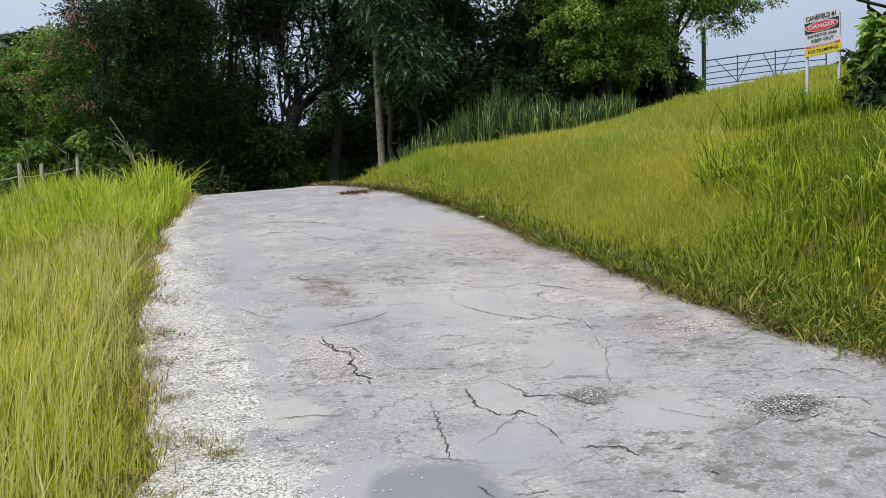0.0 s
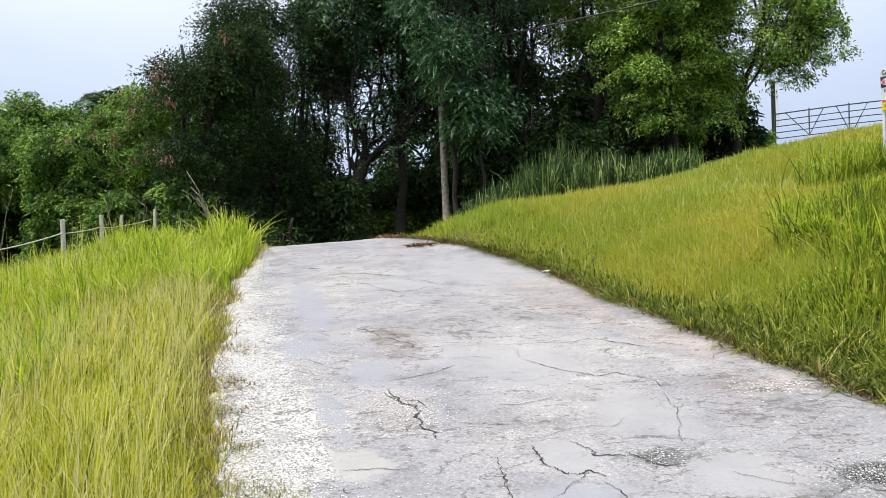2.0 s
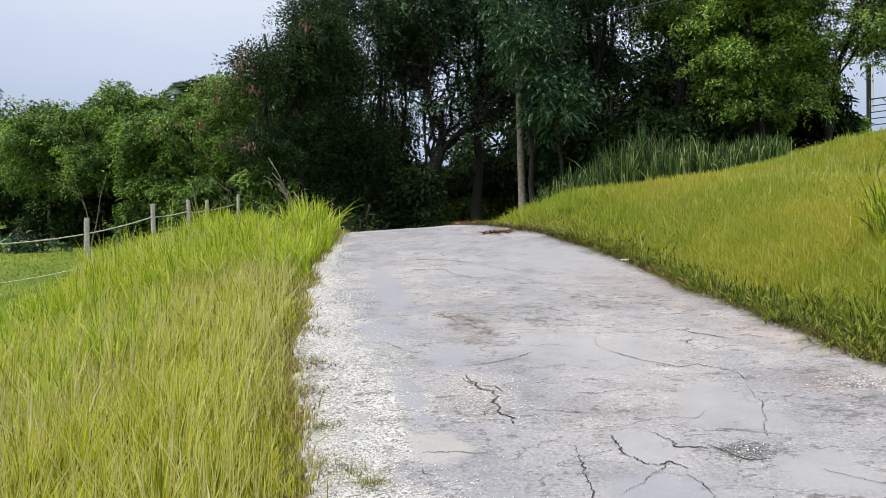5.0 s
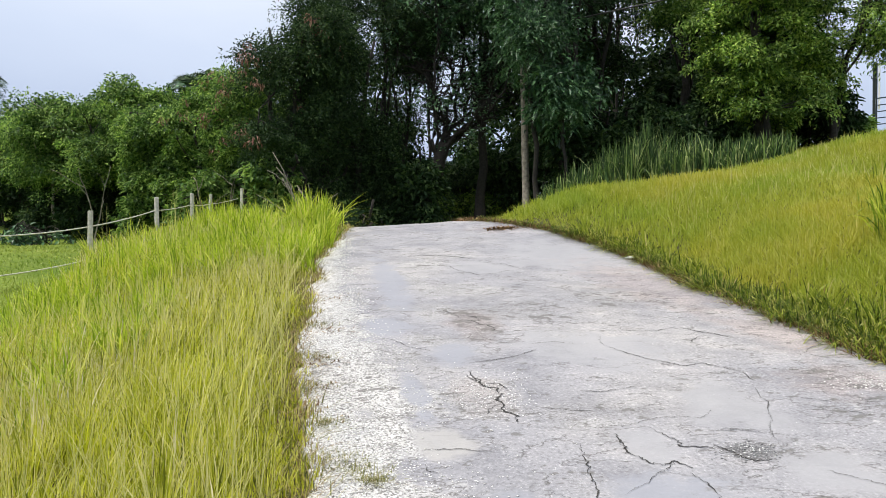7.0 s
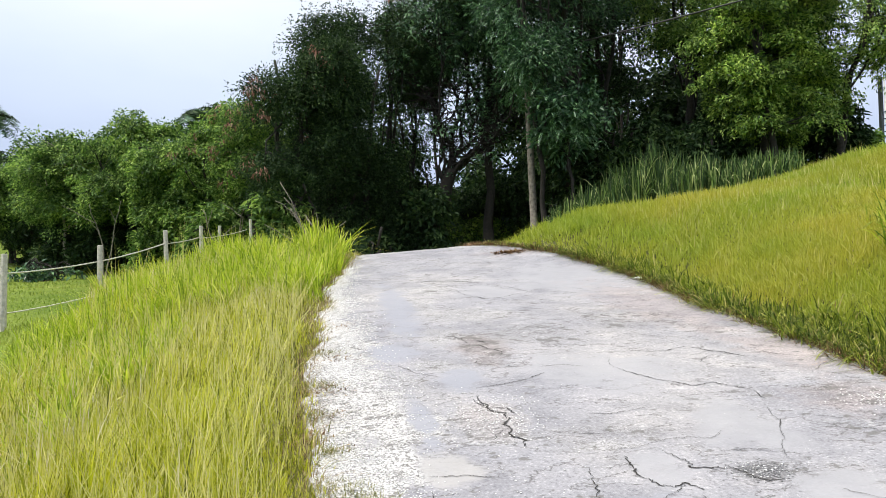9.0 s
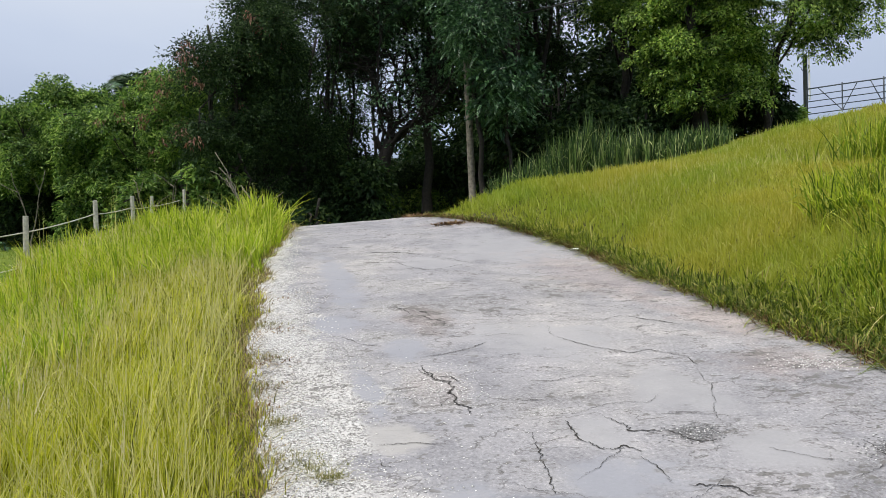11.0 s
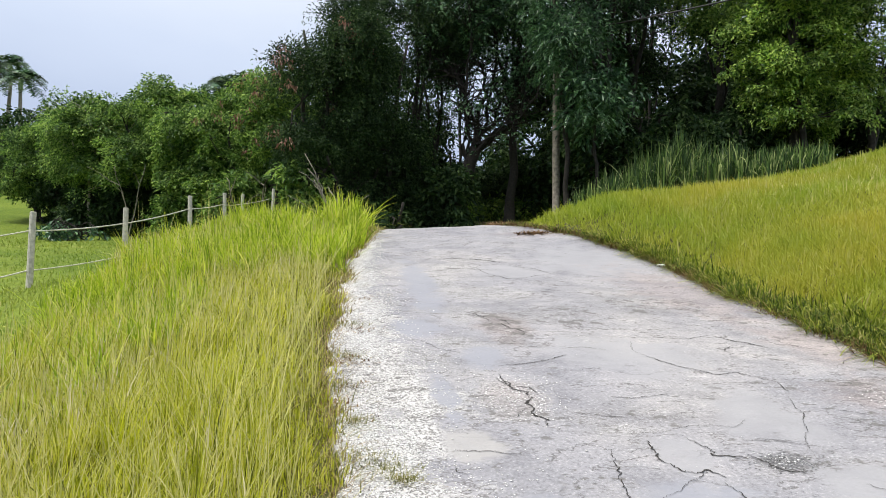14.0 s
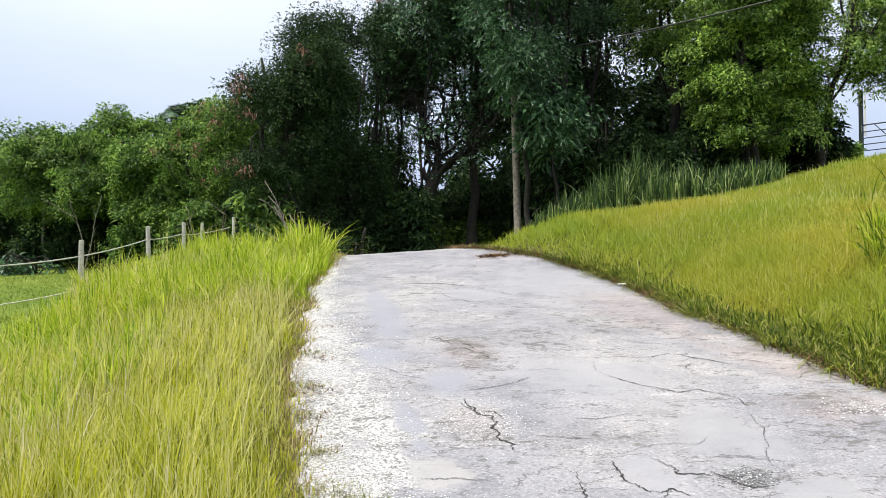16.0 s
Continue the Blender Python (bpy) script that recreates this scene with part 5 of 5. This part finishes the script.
tagged(sign, "white danger and no-dumping sign on two white posts", "sign")

# ---- utility pole, and the cable over the bank ----
M_POLE = plain("weathered_timber", (0.21, 0.19, 0.16), 0.9, 0, 0.3, 9.0, 0.02)
pole = new("utility_pole")
px_, py_ = 6.86, 24.25
pz = float(ground_z(px_, py_))
pole.location = (px_, py_, pz - 0.3)
tube_part("shaft", [(-0.25 * t, 0, 9.0 * t) for t in np.linspace(0, 1, 6)], np.linspace(0.125, 0.10, 6), M_POLE, pole, 12)
tagged(pole, "weathered grey timber pole standing among the trees", "pole")
cable = new("overhead_cable")
a_, c_ = Vector((7.0, 24.1, 8.7)), Vector((16.0, 6.2, 7.9))
cable.location = a_
t = np.linspace(0, 1, 24)
tube_part("strand", [tuple((c_ - a_) * q - Vector((0, 0, 0.28 * 4 * q * (1 - q)))) for q in t], 0.022, M_CABLE, cable, 6)
tagged(cable, "sagging black overhead cable before the trees", "cable")

# ---- tall cane-like grass at the edge of the wood ----
rng = np.random.default_rng(77)
m = 13000
cz, cd = rng.uniform(16.8, 33.5, 150), rng.uniform(21.5, 24.5, 150)
k = rng.integers(0, 150, m)
az, dd = cz[k] + rng.normal(0, 0.3, m), cd[k] + rng.normal(0, 0.15, m)
x, y = dd * np.sin(np.radians(az)), dd * np.cos(np.radians(az))
h = 1.25 * (0.75 + 1.05 * np.exp(-((az - 24.0) / 3.6) ** 2) + 0.25 * np.exp(-((az - 19.5) / 2.0) ** 2)) * rng.uniform(0.55, 1.25, 150)[k] * rng.uniform(0.6, 1.1, m)
cane = blades("cane_grass", M_CANE, x, y, h, rng.uniform(0.025, 0.055, m), 0.12, 5, 78, 1.6, arch=0.7)
tagged(cane, "tall dark green cane-like grass at the edge of the trees", "grass", kind="stuff")

# seed stalks that stand above the verge
m = 70
x, y = rng.uniform(-2.7, -0.2, m), rng.uniform(8.0, 13.6, m)
stalks = blades("seed_stalks", M_HEADS, x, y, rng.uniform(0.6, 1.05, m), np.full(m, 0.009), 0.2, 4, 79, 0.5)
tagged(stalks, "thin straw-coloured seed stalks above the grass", "grass", kind="stuff")

# short pasture grass beyond the fence
x, y = scatter(rng, -7.5, -2.4, 4.5, 12.0, 250)
x2, y2 = scatter(rng, -14, -2.6, 12.0, 30.0, 45)
x, y = np.concatenate([x, x2]), np.concatenate([y, y2])
ok = x < -2.5 + 0.3 * vnoise(y * 0.7, x * 0.7, 33)
x, y = x[ok], y[ok]
pst = blades("pasture_grass", M_PASTURE_BLADE, x, y, rng.uniform(0.03, 0.11, len(x)), 0.006 + 0.0012 * np.hypot(x, y), 0.6, 2, 80)
tagged(pst, "short cropped pasture grass beyond the fence", "grass", kind="stuff")
# low weeds in the pasture below the trees
tree("weed_patch", -9.6, 29.5, 0.6, 1.3, 0.0, M_LEAF_BLUE, "low broad-leaved weeds in the pasture", 950, 0.22, 40, 14, 2, None, 0.02, category="weeds", sr=0.4, group="weeds")

M_DEAD = blade_material("dead_leaves", [(0.0, (0.07, 0.035, 0.015)), (0.5, (0.20, 0.11, 0.05)), (1.0, (0.38, 0.28, 0.14))], 0.1, 0.7)
# dry litter along both road edges
m = 9000
y = rng.uniform(2.0, 13.5, m)
x = right_edge(y) + np.abs(rng.normal(0, 0.10, m)) - 0.03 - 0.06 * rng.uniform(size=m) ** 3
litter = blades("dry_litter", M_DEAD, x, y, rng.uniform(0.04, 0.13, m), 0.007 + 0.0007 * y, 1.4, 2, 81)
tagged(litter, "dry brown grass litter along the foot of the bank", "litter", kind="stuff")
m = 3500
y = rng.uniform(1.8, 13.0, m)
x = left_edge(y) - 0.02 - np.abs(rng.normal(0, 0.10, m)) + 0.07
lit2 = blades("dry_litter", M_STRAW, x, y, rng.uniform(0.04, 0.13, m), 0.005 + 0.0005 * y, 1.4, 2, 82)
tagged(lit2, "dry grass litter along the gravel edge", "litter", kind="stuff")
for k, (x0, y0, r0) in enumerate([(0.0, 4.75, 0.10), (-0.03, 4.35, 0.12), (0.06, 5.3, 0.08), (0.1, 6.2, 0.1), (0.16, 7.4, 0.12)]):
    m = 70
    x, y = x0 + rng.normal(0, r0 * 0.8, m), y0 + rng.normal(0, r0, m)
    dl = blades("dead_leaf_pile", M_DEAD, x, y, rng.uniform(0.012, 0.035, m), rng.uniform(0.008, 0.02, m), 2.2, 2, 120 + k, zf=lambda p, q: surf(p, q) + 0.015)
    tagged(dl, "small pile of dead brown leaves and straw at the gravel edge", "litter", group="dead leaf piles", kind="stuff")


m = 260
x, y = 2.88 + rng.normal(0, 0.13, m), 11.55 + rng.normal(0, 0.06, m)
dl = blades("dead_leaf_pile", M_DEAD, x, y, rng.uniform(0.02, 0.05, m), rng.uniform(0.015, 0.035, m), 2.2, 2, 131, zf=lambda p, q: surf(p, q) + 0.015)
tagged(dl, "patch of dead brown leaves lying on the road at the crest", "litter", group="dead leaf piles", kind="stuff")


# ---- small tufts growing in the gravel ----
for k, (x0, y0, r0) in enumerate([(0.09, 4.13, 0.04), (0.10, 3.68, 0.08), (0.22, 3.56, 0.06), (0.0, 4.72, 0.07), (0.02, 5.38, 0.07), (0.02, 3.1, 0.09), (0.05, 6.3, 0.07), (0.3, 3.42, 0.03)]):
    m = 300
    x, y = x0 - 0.02 + rng.normal(0, r0 * 1.1, m), y0 + rng.normal(0, r0 * 0.7, m)
    tf = blades("grass_tuft", M_THATCH, x, y, rng.uniform(0.02, 0.07, m), np.full(m, 0.005), 0.9, 2, 90 + k, 0.8, lambda p, q: surf(p, q))
    tagged(tf, "small grass tuft rooted in the gravel edge", "grass tuft", group="tufts in the gravel", kind="stuff")


# ---- gravel ----
M_STONE, n, l, b = mat("chalky_stone", 0.9, 0, 0.2)
geo = n.new("ShaderNodeNewGeometry")
r = ramp(n, [(0.0, (0.50, 0.49, 0.48)), (0.3, (0.76, 0.75, 0.745)), (1.0, (0.86, 0.855, 0.85))])
l.new(geo.outputs["Random Per Island"], r.inputs["Fac"])
l.new(r.outputs["Color"], b.inputs["Base Color"])
M_CHIP, n, l, b = mat("grey_chippings", 0.9, 0, 0.2)
geo = n.new("ShaderNodeNewGeometry")
r = ramp(n, [(0.0, (0.14, 0.14, 0.145)), (0.4, (0.26, 0.26, 0.265)), (0.75, (0.42, 0.42, 0.43)), (1.0, (0.78, 0.78, 0.78))])
l.new(geo.outputs["Random Per Island"], r.inputs["Fac"])
l.new(r.outputs["Color"], b.inputs["Base Color"])
OCT = np.array([(1, 0, 0), (-1, 0, 0), (0, 1, 0), (0, -1, 0), (0, 0, 1), (0, 0, -1)], float)
OCTF = np.array([(0, 2, 4), (2, 1, 4), (1, 3, 4), (3, 0, 4), (2, 0, 5), (1, 2, 5), (3, 1, 5), (0, 3, 5)])


def stones(name, x, y, size, material, seed):
    rng = np.random.default_rng(seed)
    m = len(x)
    V = OCT[None] * rng.uniform(0.6, 1.2, (m, 6, 1)) + rng.normal(0, 0.12, (m, 6, 3))
    V = V * size[:, None, None] * np.array([1, 0.85, 0.42])
    a = rng.uniform(0, 6.3, m)
    X = V[..., 0] * np.cos(a)[:, None] - V[..., 1] * np.sin(a)[:, None]
    Y = V[..., 0] * np.sin(a)[:, None] + V[..., 1] * np.cos(a)[:, None]
    W = np.stack([X + x[:, None], Y + y[:, None], V[..., 2] + (surf(x, y) + size * 0.2)[:, None]], -1)
    F = (OCTF[None] + 6 * np.arange(m)[:, None, None]).reshape(-1, 3)
    return put(name, mesh_np(name, W.reshape(-1, 3), F, material))


rng = np.random.default_rng(55)
m = 42000
y = 2.2 + 9.0 * rng.uniform(0, 1, m) ** 1.5
u = np.abs(rng.normal(0, 0.30, m)) * (1.35 - 0.09 * y)
x = left_edge(y) + 0.0 + u
ok = (x < 1.6) & (vnoise(x * 2.5, y * 1.6, 41) + 0.25 - 0.4 * x > -0.2 + 0.3 * rng.normal(size=m))
x, y = x[ok], y[ok]
gr = stones("edge_gravel", x, y, rng.uniform(0.0025, 0.0085, len(x)) * (0.85 + 0.05 * y), M_STONE, 56)
tagged(gr, "loose white chalky gravel along the road's edge", "gravel", kind="stuff")
m = 2200
x, y = rng.uniform(0.6, 3.8, m), 2.2 + 8 * rng.uniform(0, 1, m) ** 1.4
ok = vnoise(x * 1.4, y * 1.1, 43) + 0.5 * vnoise(x * 4, y * 3, 44) > -0.15 + 0.25 * rng.normal(size=m)
x, y = x[ok], y[ok]
gs = stones("scattered_chippings", x, y, rng.uniform(0.002, 0.005, len(x)), M_CHIP, 57)
tagged(gs, "pale chippings scattered over the road", "gravel", kind="stuff")
for k, (x0, y0, rx, ry, m) in enumerate([(2.99, 3.03, 0.14, 0.075, 1100), (2.09, 3.45, 0.08, 0.055, 420), (3.45, 4.3, 0.14, 0.09, 260), (1.05, 4.5, 0.13, 0.2, 420)]):
    x, y = x0 + rng.normal(0, rx, m), y0 + rng.normal(0, ry, m)
    gp_ = stones("chipping_patch", x, y, rng.uniform(0.004, 0.009, m), M_CHIP if k < 2 else M_STONE, 60 + k)
    tagged(gp_, "patch of loose grey chippings where the seal has broken up" if k < 2 else "patch of loose pale chippings on the broken seal", "gravel", group="loose patches", kind="stuff")
bm = bmesh.new()
bmesh.ops.create_icosphere(bm, subdivisions=2, radius=1.0)
for v in bm.verts:
    v.co = Vector((v.co.x * 0.07, v.co.y * 0.05, v.co.z * 0.018)) * (1 + 0.25 * noise.noise(v.co * 2))
me = bpy.data.meshes.new("pale_stone")
bm.to_mesh(me), bm.free()
me.materials.append(M_STONE)
ws = put("pale_stone", me)
ws.location = (3.96, 9.25, float(surf(3.96, 9.25)) + 0.012)
tagged(ws, "flat pale stone at the foot of the bank", "stone")

# ---- cracks in the seal: narrow ragged clefts ----
M_CRACK = plain("crack_dirt", (0.035, 0.032, 0.03), 0.95, 0, 0.3, 30.0)
def crack(points, width, label, seed):
    rng = np.random.default_rng(seed)
    p = np.array(points, float)
    seg = np.linalg.norm(np.diff(p, axis=0), axis=1)
    s = np.concatenate([[0], np.cumsum(seg)])
    q = np.arange(0, s[-1], 0.012)
    c = np.stack([np.interp(q, s, p[:, 0]), np.interp(q, s, p[:, 1])], -1)
    c += np.cumsum(rng.normal(0, 0.006, c.shape), axis=0) * 0.4 + rng.normal(0, 0.003 + 0.16 * width, c.shape)
    t = np.gradient(c, axis=0)
    t /= np.linalg.norm(t, axis=1)[:, None] + 1e-9
    nrm = np.stack([-t[:, 1], t[:, 0]], -1)
    w = 0.85 * width * (0.12 + 0.9 * np.abs(vnoise(q * 11, 0.5, seed)) + 0.5 * np.abs(vnoise(q * 47, 0.8, seed))) * np.sin(np.linspace(0.15, np.pi - 0.15, len(q))) ** 0.4
    L, Rr = c - nrm * w[:, None] * 0.5, c + nrm * w[:, None] * 0.5
    V = np.concatenate([np.column_stack([L, surf(L[:, 0], L[:, 1]) + 0.004]), np.column_stack([Rr, surf(Rr[:, 0], Rr[:, 1]) + 0.004])])
    k = np.arange(len(q) - 1)
    put("crack", mesh_np("crack", V, np.stack([k, k + 1, k + 1 + len(q), k + len(q)], -1), M_CRACK), road, label)


for group_ in (
    (   # the deep break and what runs out from it
        ("deep ragged crack with broken lips", 0.019, (1.02, 4.92), (1.00, 4.80), (1.05, 4.74), (1.05, 4.63), (1.13, 4.58), (1.11, 4.44)),
        ("deep ragged crack with broken lips", 0.017, (1.12, 4.47), (1.06, 4.36), (1.10, 4.28), (1.06, 4.18), (1.12, 4.12), (1.10, 4.00)),
        ("crumbled side crack", 0.009, (1.06, 4.68), (1.14, 4.66), (1.16, 4.56)),
        ("crumbled side crack", 0.010, (0.97, 4.86), (0.98, 4.76), (1.04, 4.70)),
        ("crumbled side crack", 0.007, (1.08, 4.30), (1.00, 4.24), (0.98, 4.14)),
        ("crumbled side crack", 0.006, (1.11, 4.14), (1.19, 4.10)),
        ("ragged crack", 0.010, (1.04, 5.10), (1.24, 5.14), (1.40, 5.21), (1.60, 5.39)),
        ("dark crumbled break", 0.016, (1.10, 6.78), (1.20, 6.60), (1.24, 6.38)),
        ("dark crumbled break", 0.014, (1.24, 6.50), (1.38, 6.40), (1.36, 6.20)),
        ("dark crumbled break", 0.012, (1.30, 6.26), (1.36, 6.10), (1.44, 6.00), (1.42, 5.88)),
        ("ragged crack", 0.010, (1.27, 5.76), (1.32, 5.63), (1.42, 5.53)),
        ("ragged crack", 0.010, (0.58, 5.80), (0.68, 5.54), (0.82, 5.38)),
        ("broken edge of a worn seal", 0.014, (0.30, 6.63), (0.52, 6.74), (0.76, 6.76)),
        ("short curved crack", 0.009, (0.52, 3.57), (0.53, 3.50), (0.58, 3.46)),
    ), (   # round the lens-shaped patch and the chippings beside it
        ("curved crack", 0.016, (1.54, 3.78), (1.49, 3.54), (1.54, 3.41), (1.60, 3.37), (1.66, 3.40), (1.71, 3.30)),
        ("fine crack", 0.008, (1.70, 3.29), (1.72, 3.18), (1.69, 3.00)),
        ("fine crack", 0.012, (1.32, 3.68), (1.27, 3.49), (1.21, 3.22), (1.18, 3.05)),
        ("fine crack", 0.008, (1.00, 3.20), (1.15, 3.06), (1.30, 2.98)),
        ("winding crack", 0.014, (1.75, 3.79), (1.81, 3.66), (1.79, 3.59), (1.94, 3.51)),
        ("fine crack", 0.007, (1.55, 3.88), (1.67, 3.88), (1.84, 3.93), (1.98, 3.94)),
        ("fine crack", 0.009, (1.59, 4.47), (1.71, 4.43), (1.96, 4.45)),
        ("fine crack", 0.007, (1.28, 4.19), (1.43, 4.13), (1.55, 4.11)),
        ("dark rim of a hole", 0.013, (1.95, 3.56), (2.00, 3.45), (2.04, 3.36), (2.16, 3.30)),
    ), (   # the near side of the lane
        ("winding crack", 0.011, (1.76, 2.96), (1.84, 2.94), (1.93, 2.91), (1.95, 2.79)),
        ("short crack", 0.009, (1.20, 2.80), (1.24, 2.68)),
        ("short crack", 0.009, (1.30, 2.69), (1.44, 2.65)),
        ("short crack", 0.008, (2.07, 2.79), (2.15, 2.80), (2.25, 2.77)),
        ("short crack", 0.010, (1.83, 2.53), (1.94, 2.47)),
        ("short crack", 0.010, (2.11, 2.60), (2.17, 2.54)),
        ("dark rim of a hole", 0.012, (2.82, 3.17), (2.78, 3.03), (2.86, 2.86), (3.01, 2.86), (3.15, 2.89)),
        ("short crack", 0.010, (3.24, 3.02), (3.39, 2.99), (3.36, 2.88)),
        ("short crack", 0.010, (3.09, 2.65), (3.09, 2.55)),
    ), (   # beside the bank
        ("crack near the foot of the bank", 0.013, (3.76, 4.48), (3.77, 4.30), (3.74, 4.05), (3.76, 3.90), (3.85, 3.82), (3.77, 3.57)),
        ("short crack", 0.009, (3.36, 3.36), (3.52, 3.39), (3.60, 3.33), (3.62, 3.12)),
        ("short crack", 0.009, (3.68, 3.46), (3.83, 3.39)),
        ("fine crack", 0.009, (3.43, 5.08), (3.49, 4.95), (3.53, 4.84)),
        ("fine crack", 0.008, (3.78, 5.44), (3.74, 5.24), (3.74, 5.16)),
        ("short crack", 0.008, (3.51, 4.79), (3.61, 4.74)),
        ("short crack", 0.009, (2.84, 4.14), (2.95, 4.04)),
        ("short crack", 0.010, (2.96, 3.94), (3.05, 3.80)),
        ("fine crack", 0.009, (3.37, 5.56), (3.45, 5.48), (3.53, 5.43)),
        ("broken edge of the lane", 0.014, (3.80, 7.04), (3.84, 6.80), (3.90, 6.66)),
    ), (   # the middle of the lane
        ("long winding crack", 0.013, (2.13, 5.40), (2.22, 5.13), (2.44, 4.85), (2.60, 4.93), (2.77, 4.67), (2.75, 4.50)),
        ("faint crack", 0.005, (2.20, 5.72), (2.13, 5.49), (2.13, 5.40)),
        ("faint crack", 0.005, (2.70, 4.45), (2.59, 4.08), (2.31, 3.65), (2.28, 3.52)),
        ("winding crack", 0.012, (2.46, 5.84), (2.59, 5.79), (2.90, 5.86)),
        ("winding crack", 0.012, (2.92, 5.83), (3.05, 5.65), (3.18, 5.46)),
        ("fine crack", 0.010, (3.03, 6.36), (3.15, 6.31), (3.32, 6.33)),
        ("fine crack", 0.010, (3.28, 6.88), (3.54, 6.81)),
        ("fine crack", 0.010, (2.06, 7.82), (2.28, 7.69)),
    ), (   # towards the crest
        ("rim of a worn patch", 0.014, (1.58, 9.05), (1.64, 8.65), (1.80, 8.40), (2.04, 8.50), (2.42, 8.80)),
        ("rim of a worn patch", 0.009, (2.42, 8.82), (2.29, 9.06), (2.00, 9.25)),
        ("broken edge of a worn seal", 0.020, (1.27, 9.74), (1.50, 9.70), (1.68, 9.69), (1.98, 9.44)),
        ("fine crack", 0.010, (0.48, 9.86), (0.72, 9.81), (0.92, 9.88)),
        ("short crack", 0.012, (1.31, 11.03), (1.49, 10.94)),
        ("short crack", 0.012, (0.95, 10.32), (1.24, 10.25)),
    ),
):
    for label, w, *pts in group_:
        crack(pts, w, label, 300 + int(pts[0][0] * 100 + pts[0][1] * 37))
# many small hairline checks
rng = np.random.default_rng(9)
for k in range(70):
    x0, y0 = rng.uniform(0.5, 3.7), 2.4 + 9.5 * rng.uniform() ** 1.2
    a0, ln = rng.normal(0, 0.5), rng.uniform(0.12, 0.5)
    crack([(x0, y0), (x0 + ln * 0.5 * math.cos(a0), y0 + ln * 0.5 * math.sin(a0) + rng.normal(0, 0.04)), (x0 + ln * math.cos(a0), y0 + ln * math.sin(a0))], rng.uniform(0.004, 0.008), "", 600 + k)
